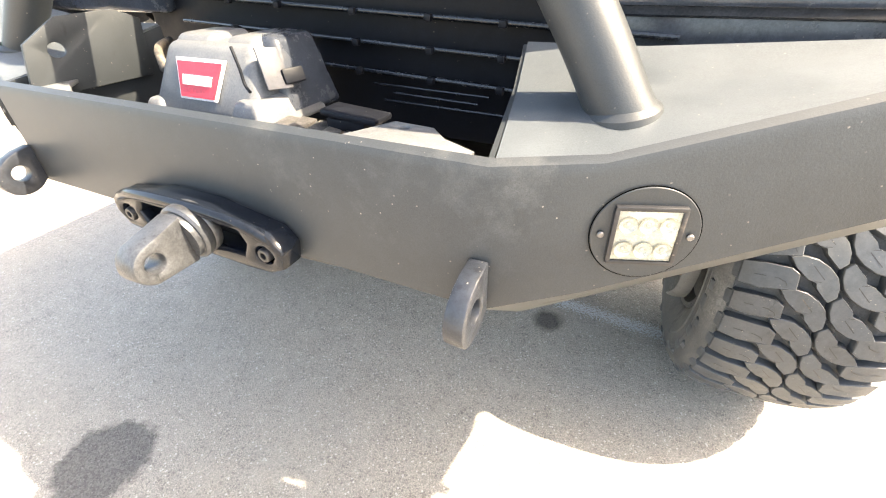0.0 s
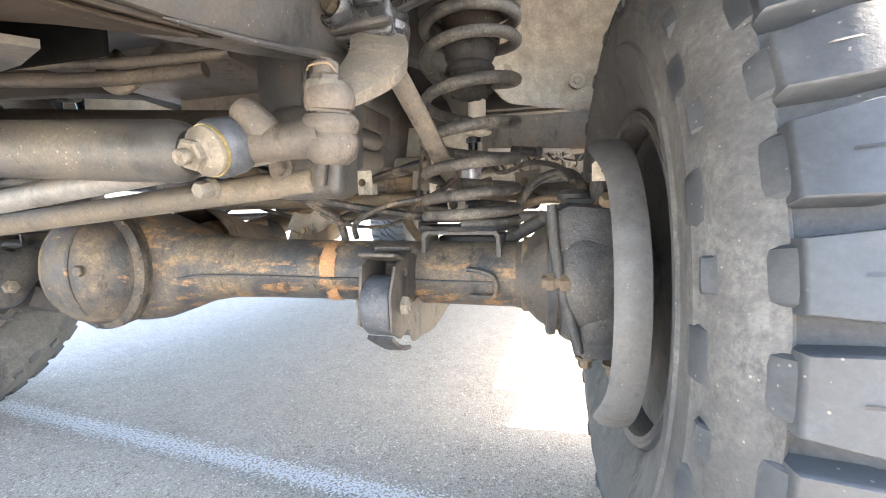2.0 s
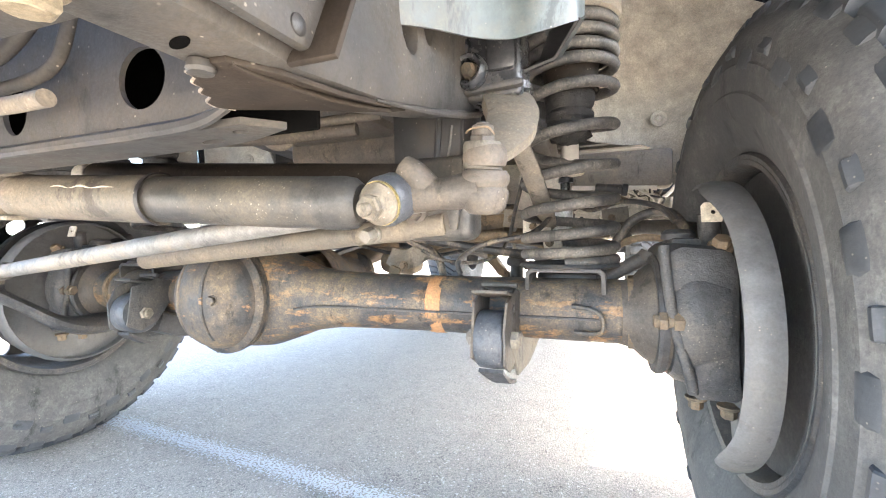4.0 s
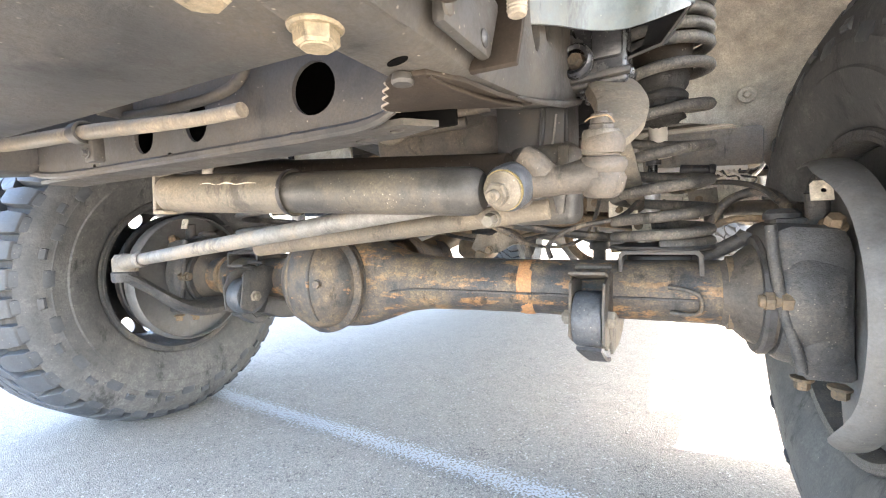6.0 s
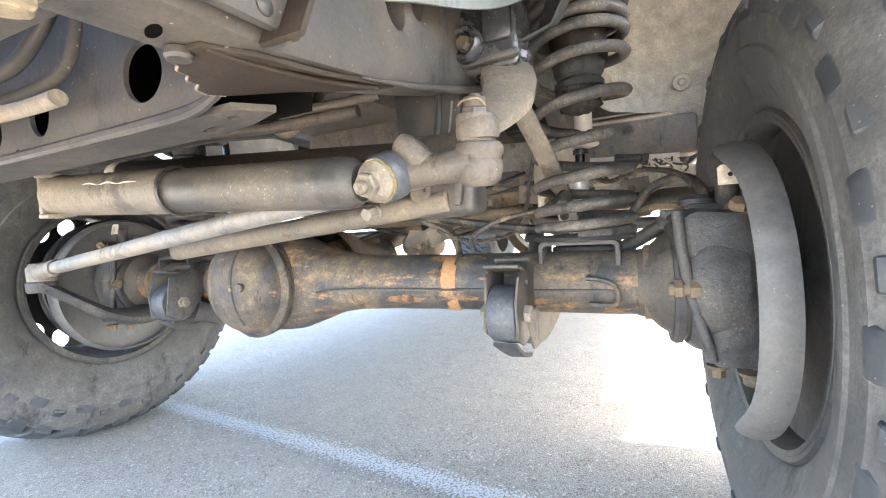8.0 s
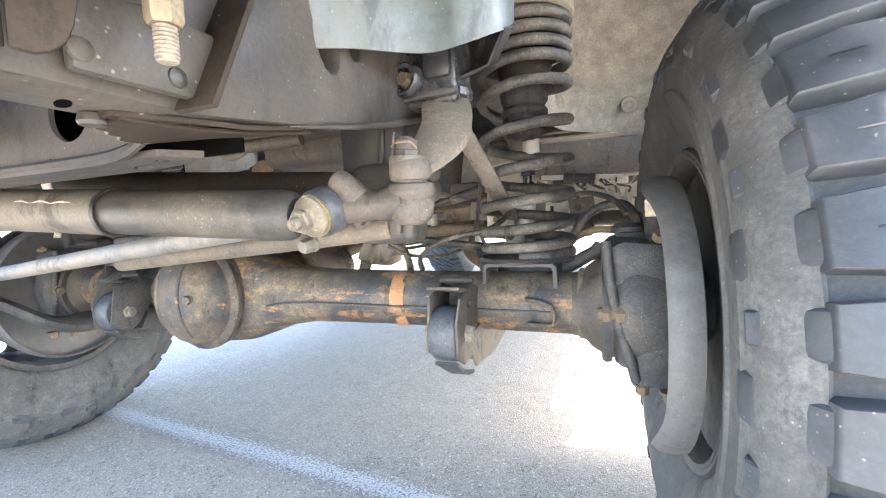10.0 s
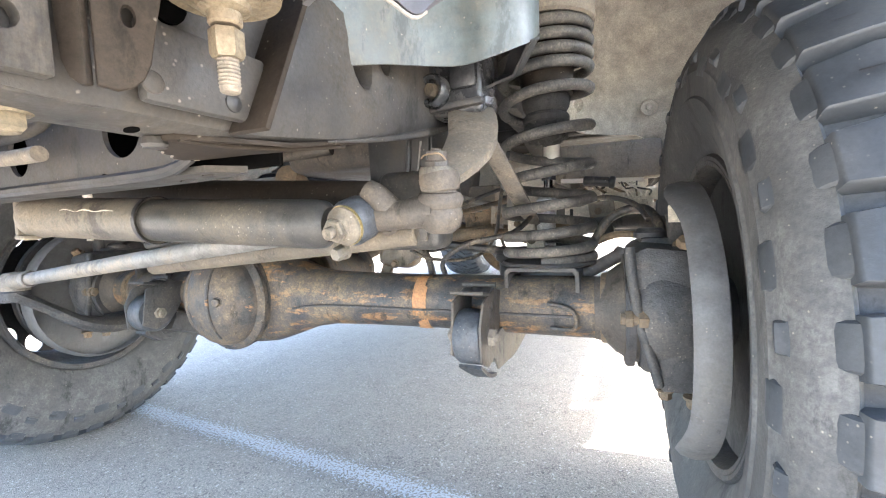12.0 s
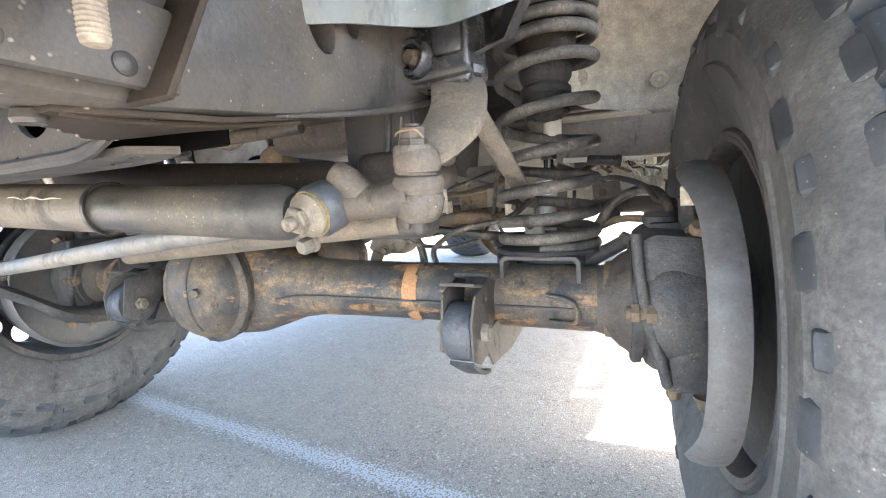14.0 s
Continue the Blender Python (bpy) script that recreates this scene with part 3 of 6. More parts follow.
def steered(x, pin):
    """Place of a wheel's middle once it is turned about its pin."""
    k = radians(STEER)
    return (pin + (x - pin) * math.cos(k), AY + (x - pin) * math.sin(k), AZ)


def wheel(centre, flip, spin, singly=True, label="", turn=0.0):
    hub = part("wheel", lathe([(0, 0.0), (0.050, 0.0), (0.050, 0.055), (0.044, 0.066), (0, 0.066)], axis=(1, 0, 0), seg=28), M_RIM, truck, label)
    hub.matrix_basis = INV @ pose(*centre, 0, 0, turn) @ pose(0, 0, 0, spin, 0, 180 if flip else 0)
    for name in ("tyre", "rim", "wheel_disc"):
        shared(name, WHEEL[name], hub)
    if singly:
        for me, at in tread_places():
            shared("tread_block", me, hub, at)
    else:
        whole = bmesh.new()
        for me, at in tread_places():
            first = len(whole.verts)
            whole.from_mesh(me)
            whole.verts.ensure_lookup_table()
            bmesh.ops.transform(whole, matrix=at, verts=whole.verts[first:])
        part("tread", whole, M_RUBBER, hub)
    for k in range(6):
        a = math.pi / 3 * k
        part("wheel_nut", hexnut((0.046, 0.070 * math.cos(a), 0.070 * math.sin(a)), (1, 0, 0), 0.011, 0.018), M_STEEL, hub)
    return hub


WX_R, WX_L = 0.370, -1.358
wheel(steered(WX_R, PIN_R), False, 3, True, "front wheel with a chunky dusty mud tyre on black steel rim", STEER)
wheel(steered(WX_L, PIN_L), True, 8, True, "front wheel with a chunky dusty mud tyre on black steel rim", STEER)
wheel((WX_R - 0.05, AY + 3.18, AZ), False, 4, False, "rear wheel with a mud tyre")
wheel((WX_L + 0.05, AY + 3.18, AZ), True, 7, False, "rear wheel with a mud tyre")

# ---- front axle
axle = tpart("axle_tube", lathe([(0, 0), (0.047, 0), (0.047, 0.06), (0.047, 0.30), (0.049, 0.42), (0.052, 0.50), (0.060, 0.55), (0.078, 0.60), (0.095, 0.65), (0.100, 0.69), (0.100, 0.75), (0.09, 0.80), (0.06, 0.86), (0.047, 0.90), (0.047, 1.16), (0, 1.16)],
                                  (0.098, AY, AZ), (-1, 0, 0), 40), M_AXLE, "black axle tube with peeling paint and rust patches")
# rust-orange paint band and weld seam
mark = lathe([(0.0482 + 0.0001 * k, 0.0025 * k) for k in range(11)], (-0.190, AY, AZ), (-1, 0, 0), 120)
for f in [f for f in mark.faces if f.calc_center_median().y > AY - 0.014 or noise.noise(f.calc_center_median() * 45) + (0.25 if abs(f.calc_center_median().x + 0.2025) < 0.008 else -0.15) < -0.06]:
    mark.faces.remove(f)
for v in mark.verts:
    v.co += (v.co - Vector((v.co.x, AY, AZ))).normalized() * 0.0006
sub("paint_mark", mark, M_ORANGE, axle, "orange band of paint")
sub("weld_seam", sweep([(0.05, AY - 0.0465, AZ - 0.006), (-0.20, AY - 0.0485, AZ - 0.006), (-0.40, AY - 0.056, AZ - 0.006), (-0.455, AY - 0.075, AZ - 0.01)], 0.0022, 6), M_DARK, axle)
# cover of the differential
DX = -0.626
DO, DN = Vector((DX, AY - 0.062, AZ + 0.004)), Vector((-0.04, -1, 0)).normalized()
# the housing is cut flat behind the cover
for v in axle.data.vertices:
    if v.co.x + CX < -0.44 and v.co.y < -0.052:
        v.co.y = -0.052 + 0.25 * (v.co.y + 0.052)
dome = [(0.096 * math.cos(a), 0.010 + 0.066 * math.sin(a)) for a in np.linspace(0.12, math.pi / 2, 9)]
sub("differential_cover", lathe([(0.080, -0.050), (0.097, -0.022), (0.104, -0.016), (0.105, -0.006), (0.101, -0.004), (0.101, 0.0), (0.107, 0.002), (0.107, 0.010), (0.101, 0.014)] + dome[:-1] + [(0, 0.076)], DO, DN, 56), M_DIFF, axle, "dusty domed differential cover with rust streaks")
for k, x in enumerate((-0.036, 0.026)):
    sub("cover_rib", sweep([DO + DN * (0.010 + 0.066 * math.sqrt(max(0.0, 1 - (x * x + z * z) / 0.092 ** 2))) + Vector((x, -0.04 * x, z)) for z in (-0.07, -0.04, 0.0, 0.04, 0.07)], 0.004, 8), M_DIFF, axle)
sub("drain_lip", plate([(-0.02, -0.098), (0.05, -0.096), (0.085, -0.055), (0.060, -0.045), (0.02, -0.080)], (DX, AY - 0.030, AZ + 0.004), X, Z, 0.008, bevel=0.002), M_DIFF, axle)
sub("filler_plug", bolt(DO + DN * 0.067 + Vector((0.046, 0, 0.004)), DN + Vector((0.3, 0, 0)), 0.0085, 0.009, 1.15), M_DIFF, axle)
for k in range(10):
    a = 2 * math.pi * (k + 0.3) / 10
    sub("cover_bolt", hexnut(DO + DN * 0.009 + (Vector((1, -0.04, 0)).normalized() * math.cos(a) + Z * math.sin(a)) * 0.103, DN, 0.0045, 0.004), M_DIFF, axle)
# inner axle flange near each knuckle
for s in (1, -1):
    def side(p, s=s):
        return p if s > 0 else mirror(p)
    sub("tube_collar", lathe([(0.045, 0), (0.053, 0.003), (0.053, 0.012), (0.049, 0.016)], side((0.082, AY, AZ)), (s, 0, 0), 36), M_ROD2, axle, "rusty collar")
    # spring seat on the tube
    # Added black block; its colour gives the shade inside the seat's opening.
    sub("seat_saddle", box(side((0.0, AY + 0.045, AZ + 0.036)), (0.096, 0.050, 0.034), 0.004), M_BLACK, axle, "black filler block under the spring seat")
    sub("spring_seat", plate([(-0.056, 0.032), (-0.056, 0.058), (-0.050, 0.064), (0.050, 0.064), (0.056, 0.058), (0.058, 0.016), (0.051, 0.016), (0.050, 0.054), (0.046, 0.058), (-0.046, 0.058), (-0.050, 0.054), (-0.050, 0.032)], side((0.0, AY + 0.032, AZ)), X, Z, 0.070, bevel=0.0012), M_DARK, axle, "black spring seat bracket")
    sub("seat_pan", lathe([(0, 0), (0.074, 0), (0.078, 0.003), (0.074, 0.007), (0.02, 0.008), (0, 0.008)], side((0.0, AY + 0.035, AZ + 0.062)), (0, 0, 1), 36), M_DARK, axle)
    # small bracket welded beside the seat
    sub("tube_bracket", sweep([side(p) for p in ((0.012, AY - 0.0475, AZ + 0.012), (0.034, AY - 0.052, AZ + 0.010), (0.050, AY - 0.054, AZ + 0.002), (0.053, AY - 0.052, AZ - 0.016), (0.044, AY - 0.046, AZ - 0.026), (0.014, AY - 0.042, AZ - 0.026))], 0.0035, 8), M_AXLE, axle)

# ---- knuckles
for s in (1, -1):
    def side(p, s=s):
        return p if s > 0 else mirror(p)

    def flip(b, s=s):
        if s < 0:
            bmesh.ops.transform(b, matrix=Matrix.Translation((2 * CX - 0.048, 0, 0)) @ Matrix.Diagonal((-1, 1, 1, 1)), verts=b.verts)
            bmesh.ops.reverse_faces(b, faces=b.faces)
        return b
    ball = [(0.080 * math.sin(math.pi * k / 14), -0.080 * math.cos(math.pi * k / 14)) for k in range(1, 13)]
    kn = tpart("steering_knuckle", flip(joined(
        plate([(0.118, 0.092), (0.140, 0.100), (0.196, 0.094), (0.204, 0.06), (0.205, -0.06), (0.198, -0.078), (0.156, -0.080), (0.148, -0.05), (0.134, 0.0), (0.122, 0.05)], (0, AY + 0.080, AZ), X, Z, 0.160, bevel=0.014),
        plate([(0.150, -0.060), (0.203, -0.060), (0.206, -0.088), (0.200, -0.094), (0.158, -0.094), (0.150, -0.086)], (0, AY + 0.03, AZ), X, Z, 0.105, bevel=0.004), lathe([(0.070, -0.020), (0.086, -0.018), (0.092, -0.010), (0.095, 0.0), (0.095, 0.012), (0.090, 0.04)], (0.150, AY, AZ + 0.004), (1, 0, 0), 44),
        sweep([(0.118, AY - 0.080, AZ + 0.098), (0.122, AY - 0.082, AZ + 0.05), (0.132, AY - 0.082, AZ - 0.01), (0.146, AY - 0.080, AZ - 0.06), (0.152, AY - 0.075, AZ - 0.085)], 0.0065, 10),
        box((0.162, AY + 0.010, AZ + 0.100), (0.050, 0.060, 0.012), 0.005),
    )), M_KNUCKLE, "black greasy steering knuckle")
    sub("swivel_ball", flip(lathe([(0.046, -0.078)] + ball[2:], (0.152, AY, AZ), (1, 0, 0), 40)), M_FORGE, kn, "greasy steel swivel ball")
    sub("seal_ring", flip(lathe([(0.066, 0), (0.080, 0), (0.083, 0.004), (0.082, 0.012), (0.066, 0.012)], (0.114, AY, AZ), (1, 0, 0), 40, True)), M_DARK, kn)
    for p in ((0.150, AY - 0.070, AZ + 0.015), (0.150, AY - 0.062, AZ + 0.080), (0.165, AY - 0.03, AZ - 0.104), (0.196, AY - 0.055, AZ - 0.104)):
        if p[2] < AZ - 0.09:
            sub("knuckle_bolt", flip(bolt(p, (0, 0, -1), 0.009, 0.016)), M_ROD2, kn, "rusty bolt")
    sub("steering_arm_bolt", flip(joined(rod((0.106, AY - 0.082, AZ + 0.004), (0.140, AY - 0.082, AZ + 0.004), 0.008), hexnut((0.112, AY - 0.082, AZ + 0.004), (1, 0, 0), 0.012, 0.010), hexnut((0.128, AY - 0.082, AZ + 0.004), (1, 0, 0), 0.0125, 0.012))), M_ROD2, kn, "rusty steering stop bolt")
    sub("kingpin_cap", flip(lathe([(0, 0), (0.022, 0), (0.022, 0.008), (0.016, 0.014), (0, 0.015)], (0.152, AY + 0.010, AZ + 0.104), (0, 0, 1), 28)), M_DARK, kn)
    sub("knuckle_stud", flip(joined(lathe([(0, 0), (0.016, 0), (0.017, 0.006), (0.0135, 0.012), (0.0130, 0.044), (0.0145, 0.050), (0, 0.052)], (0.186, AY - 0.012, AZ + 0.088), (-0.08, -0.10, 1), 24))), M_DARK, kn, "black rubber boot")
    sub("boot_clip", flip(plate([(-0.012, -0.012), (0.012, -0.012), (0.012, 0.010), (0.008, 0.014), (-0.008, 0.014), (-0.012, 0.010)], (0.182, AY - 0.031, AZ + 0.138), X, Vector((0, 0.25, 1)).normalized(), 0.003, [oval(0.002, 0.001, 0.003, 0.003, 10)], 0.0006)), M_CREAM, kn, "pale metal clip with a hole")
    sub("cap_bolt", flip(bolt((0.184, AY - 0.062, AZ + 0.094), (0, -0.8, 1), 0.010, 0.016)), M_ROD2, kn, "rusty bolt")
    # dust shield and brake disc
    # rim of the shield: a curved strip that narrows to a point below
    rows = []
    for k in range(29):
        a = radians(82 + 172 * k / 28) if s > 0 else radians(35 + 290 * k / 28)
        tip = max(0.0, (k - 20) / 8) if s > 0 else 0.0
        nub = 0.012 * math.exp(-((k - 5) / 2.2) ** 2) + 0.012 * math.exp(-((k - 24) / 2.2) ** 2)
        r = (0.187 if s > 0 else 0.170) - 0.004 * tip
        xi, xo = (0.172 - nub + 0.026 * tip ** 3, 0.206 - 0.004 * tip ** 2) if s > 0 else (0.194, 0.226)
        rows.append([(xi, AY + math.cos(a) * (r - 0.004), AZ - 0.008 + math.sin(a) * (r - 0.004)), (xi + 0.004, AY + math.cos(a) * r, AZ - 0.008 + math.sin(a) * r), ((xi + xo) / 2, AY + math.cos(a) * (r + 0.003), AZ - 0.008 + math.sin(a) * (r + 0.003)), (xo, AY + math.cos(a) * (r + 0.001), AZ - 0.008 + math.sin(a) * (r + 0.001)), (xo + 0.004, AY + math.cos(a) * (r - 0.012), AZ - 0.008 + math.sin(a) * (r - 0.012)), (xo + 0.004, AY + math.cos(a) * 0.06, AZ + math.sin(a) * 0.06)])
    b = bmesh.new()
    grid = [[b.verts.new(p) for p in row] for row in rows]
    for p, q in zip(grid, grid[1:]):
        for k in range(len(p) - 1):
            b.faces.new((p[k], p[k + 1], q[k + 1], q[k]))
    bmesh.ops.recalc_face_normals(b, faces=b.faces)
    bmesh.ops.solidify(b, geom=b.faces[:], thickness=0.0025)
    sub("dust_shield", flip(b), M_SHIELD, kn, "dull grey brake dust shield")
    # The right disc is oversized to block sun coming through the wheel holes.
    rb = 0.194 if s > 0 else 0.166
    sub("brake_disc", flip(lathe([(0.04, 0), (rb - 0.003, 0), (rb, 0.003), (rb, 0.020), (rb - 0.003, 0.024), (0.04, 0.024)], (0.250, AY, AZ), (1, 0, 0), 56, True)), M_SIDE if s > 0 else M_RIM, kn, "dark dusty brake disc")
    sub("brake_caliper", flip(box((0.256, AY + 0.135, AZ + 0.055), (0.085, 0.075, 0.150), 0.012, (20, 0, 0), 3)), M_DARK, kn)
    sub("hub_flange", flip(rod((0.21, AY, AZ), (0.42, AY, AZ), 0.048, 0.045, 28)), M_DARK, kn)
    pin = Vector(((PIN_R if s > 0 else PIN_L) - CX, 0, 0))
    kn.matrix_basis = Matrix.Translation(pin) @ pose(0, 0, 0, 0, 0, STEER) @ Matrix.Translation(-pin)

# ---- radius arms and their front bushings
for s, bx in ((1, -0.086), (-1, 2 * CX + 0.086)):
    # The left arm and its bracket use a darker material than the right.
    arm = tpart("radius_arm", joined(
        sweep([(bx, AY - 0.06, AZ - 0.055), (bx, AY + 0.02, AZ - 0.082), (bx, AY + 0.14, AZ - 0.070), (bx + 0.005 * s, AY + 0.45, AZ + 0.02), (bx + 0.01 * s, AY + 0.95, AZ + 0.10)], 0.021, 12, 6, square=True),
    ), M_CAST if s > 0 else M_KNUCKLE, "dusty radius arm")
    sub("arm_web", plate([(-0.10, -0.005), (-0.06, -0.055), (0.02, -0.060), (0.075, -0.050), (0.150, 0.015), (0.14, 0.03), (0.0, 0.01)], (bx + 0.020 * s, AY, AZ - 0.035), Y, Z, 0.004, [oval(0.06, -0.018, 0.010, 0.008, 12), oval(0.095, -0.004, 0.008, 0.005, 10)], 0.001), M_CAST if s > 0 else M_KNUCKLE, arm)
    sub("front_eye", lathe([(0.028, -0.0195), (0.0375, -0.0195), (0.0400, -0.016), (0.0405, 0.0), (0.0400, 0.016), (0.0375, 0.0195), (0.028, 0.0195)], (bx - 0.002 * s, AY - 0.098, AZ - 0.030), (1, 0, 0), 36, True), M_BUSH, arm, "black steel bushing eye")
    sub("bushing", lathe([(0.012, -0.021), (0.0285, -0.019), (0.0285, 0.019), (0.012, 0.021)], (bx - 0.002 * s, AY - 0.098, AZ - 0.030), (1, 0, 0), 32, True), M_BUSH, arm)
    sub("eye_tab", sheet(bent([(bx - 0.018, AY - 0.120, AZ - 0.066), (bx - 0.012, AY - 0.105, AZ - 0.078), (bx - 0.004, AY - 0.088, AZ - 0.090), (bx + 0.002, AY - 0.070, AZ - 0.094)], [(bx + 0.016, AY - 0.120, AZ - 0.066), (bx + 0.017, AY - 0.105, AZ - 0.078), (bx + 0.020, AY - 0.088, AZ - 0.089), (bx + 0.022, AY - 0.070, AZ - 0.092)], 3), 0.005), M_DARK, arm, "black curved tail of the eye")
    br = tpart("arm_bracket", joined(
        plate([(-0.135, -0.058), (-0.108, -0.072), (-0.080, -0.066), (-0.040, -0.010), (-0.035, 0.028), (-0.070, 0.038), (-0.120, 0.024), (-0.138, -0.01)], (bx + 0.021 * s - 0.002, AY, AZ), Y, Z, 0.004, [oval(-0.085, 0.012, 0.007, 0.006, 12)], 0.001),
        plate([(-0.132, -0.050), (-0.105, -0.064), (-0.070, -0.050), (-0.040, -0.010), (-0.035, 0.028), (-0.070, 0.038), (-0.120, 0.024)], (bx - 0.025 * s - 0.002, AY, AZ), Y, Z, 0.004, [], 0.001),
        box((bx - 0.002 * s, AY - 0.096, AZ + 0.0325), (0.050, 0.056, 0.005), 0.0015, (-13, 0, 0)),
        sweep([(bx - 0.028, AY - 0.066, AZ + 0.042), (bx + 0.024, AY - 0.066, AZ + 0.042)], 0.004, 8, 0),
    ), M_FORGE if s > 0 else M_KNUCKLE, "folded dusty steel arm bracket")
    sub("through_bolt", joined(rod((bx - 0.042 * s, AY - 0.098, AZ - 0.030), (bx + 0.036 * s, AY - 0.098, AZ - 0.030), 0.007), hexnut((bx - 0.038 * s, AY - 0.098, AZ - 0.030), (s, 0, 0), 0.012, 0.010), hexnut((bx + 0.023 * s, AY - 0.098, AZ - 0.030), (s, 0, 0), 0.013, 0.010)), M_CAST, br)

# ---- coil springs, bump stops and shock absorbers
SPY = AY + 0.045


def spring_mesh(cx, hand):
    """Coil spring: close turns at the top, wide below, flat last turn."""
    zs = [0.470, 0.486, 0.513, 0.556, 0.607, 0.667, 0.731, 0.768, 0.7885, 0.809, 0.829, 0.850]
    pts = []
    for k in range(len(zs) - 1):
        for j in range(24):
            t = j / 24
            a = 2 * math.pi * t * hand - math.pi / 2
            z = zs[k] + (zs[k + 1] - zs[k]) * t
            pts.append((cx + 0.069 * math.cos(a), SPY + 0.069 * math.sin(a), z))
    return sweep(pts, 0.0086, 10, 0)


for s in (1, -1):
    cx = 0.0 if s > 0 else 2 * CX
    tpart("coil_spring", spring_mesh(cx, 1), M_SPRING, "black coil spring, closely wound at the top")
    st = tpart("bump_stop", lathe([(0, 0.0), (0.020, 0.0), (0.026, 0.006), (0.032, 0.014), (0.030, 0.020), (0.036, 0.026), (0.036, 0.034), (0.031, 0.040), (0.036, 0.048), (0.038, 0.062), (0.034, 0.070), (0.0, 0.078)], (cx + 0.004, SPY - 0.02, 0.664), (0, 0, 1), 32), M_STOP, "ribbed black rubber bump stop")
    sub("stop_cup", lathe([(0.030, 0.0), (0.042, 0.004), (0.043, 0.012), (0.040, 0.020), (0.046, 0.060), (0.048, 0.160), (0, 0.160)], (cx + 0.004, SPY - 0.012, 0.729), (0, 0, 1), 32), M_BROWN, st, "brown steel cup above the bump stop")
    tpart("spring_cup", lathe([(0.050, 0.004), (0.074, 0.0), (0.0785, 0.003), (0.0800, 0.010), (0.0790, 0.014), (0.0795, 0.052), (0.0840, 0.056), (0.0850, 0.068), (0.080, 0.075), (0.0, 0.110)], (cx, SPY, 0.840), (0, 0, 1), 44), M_CAST, "dusty steel spring cup")
    foot = lathe([(0, 0.0), (0.016, 0.0), (0.026, 0.004), (0.031, 0.011), (0.030, 0.018), (0.034, 0.024), (0.033, 0.034), (0.0, 0.036)], (cx + 0.004, SPY - 0.02, 0.655), (0, 0, 1), 40)
    bmesh.ops.subdivide_edges(foot, edges=foot.edges[:], cuts=1)
    for v in foot.verts:
        v.co += Vector((v.co.x - cx - 0.004, v.co.y - SPY + 0.02, -0.012)).normalized() * 0.006 * noise.noise(v.co * 130)
    sub("rubber_foot", foot, M_STOP, st, "crumbled black rubber foot")
    sx = cx - 0.006 * s
    sh = tpart("shock_absorber", joined(rod((sx - 0.020 * s, 1.330, 0.42), (sx - 0.012 * s, 1.322, 0.568), 0.0175), lathe([(0.0, 0.0), (0.019, 0.0), (0.019, 0.010), (0.012, 0.016), (0.0, 0.016)], (sx - 0.012 * s, 1.322, 0.561), (0, 0, 1), 28)), M_SILVER, "silver painted shock absorber body")
    sub("piston_rod", rod((sx - 0.009 * s, 1.321, 0.568), (sx, 1.312, 0.90), 0.0082), M_PISTON, sh, "glossy black piston rod")
    sub("rod_clip", lathe([(0.008, 0), (0.013, 0), (0.013, 0.008), (0.008, 0.008)], (sx - 0.007 * s, 1.319, 0.606), (0, 0, 1), 18, True), M_BLACK, sh)
    sub("shock_washer", lathe([(0, 0), (0.012, 0.0), (0.022, 0.002), (0.025, 0.005), (0.024, 0.008), (0.012, 0.010), (0, 0.011)], (sx + 0.001, 1.312, 0.616), (0, 0, 1), 28), M_CREAM, sh, "cream dished washer")
    sub("shock_sleeve", rod((sx + 0.001, 1.311, 0.640), (sx + 0.001, 1.310, 0.676), 0.0150), M_WHITE, sh, "white plastic sleeve")
    tpart("spring_tower", lathe([(0.050, 0.0), (0.085, 0.0), (0.088, 0.006), (0.088, 0.05), (0.0, 0.06)], (cx, SPY, 0.885), (0, 0, 1), 32), M_FRAME, "dusty spring turret")

# ---- steering: drag link, damper, panhard rod, tie rod, pitman arm
link = tpart("drag_link", joined(rod((-0.10, 0.888, 0.550), (-0.955, 0.944, 0.463), 0.0135, 0.0125, 20), lathe([(0.0145, 0), (0.0165, 0.004), (0.0165, 0.016), (0.0145, 0.020)], (-0.945, 0.943, 0.464), (-1, 0.06, -0.1), 20, True)), M_ROD, "grey dusty steering drag link")
sub("left_rod_end", joined(rod((-0.955, 0.944, 0.463), (-1.035, 0.955, 0.455), 0.014, 0.017), lathe([(0, -0.026), (0.02, -0.026), (0.025, -0.012), (0.025, 0.012), (0.018, 0.022), (0, 0.024)], (-1.055, 0.962, 0.450), (0, 0, 1), 24)), M_CAST, link)
sub("rod_end", joined(sweep([(-0.042, 0.880, 0.556), (-0.075, 0.878, 0.552), (-0.115, 0.876, 0.551)], 0.017, 14, 6, radii=[0.019, 0.0145, 0.0155]),
                       sweep([(-0.092, 0.878, 0.556), (-0.104, 0.872, 0.571), (-0.114, 0.870, 0.579)], 0.012, 12, 6, radii=[0.0150, 0.0135, 0.0105])), M_FORGE, link, "dusty forged rod end")
sub("ball_joint", lathe([(0, -0.020), (0.013, -0.020), (0.019, -0.015), (0.0210, -0.007), (0.0220, -0.001), (0.0200, 0.003), (0.0196, 0.004), (0.0220, 0.008), (0.0225, 0.013), (0.0195, 0.018), (0.0155, 0.019), (0.0155, 0.021), (0.0185, 0.022), (0.0200, 0.028), (0.0190, 0.036), (0.0165, 0.040), (0, 0.040)], (-0.040, 0.884, 0.553), (0.06, -0.10, 1), 32), M_FORGE, link, "dusty rubber ball joint boot")
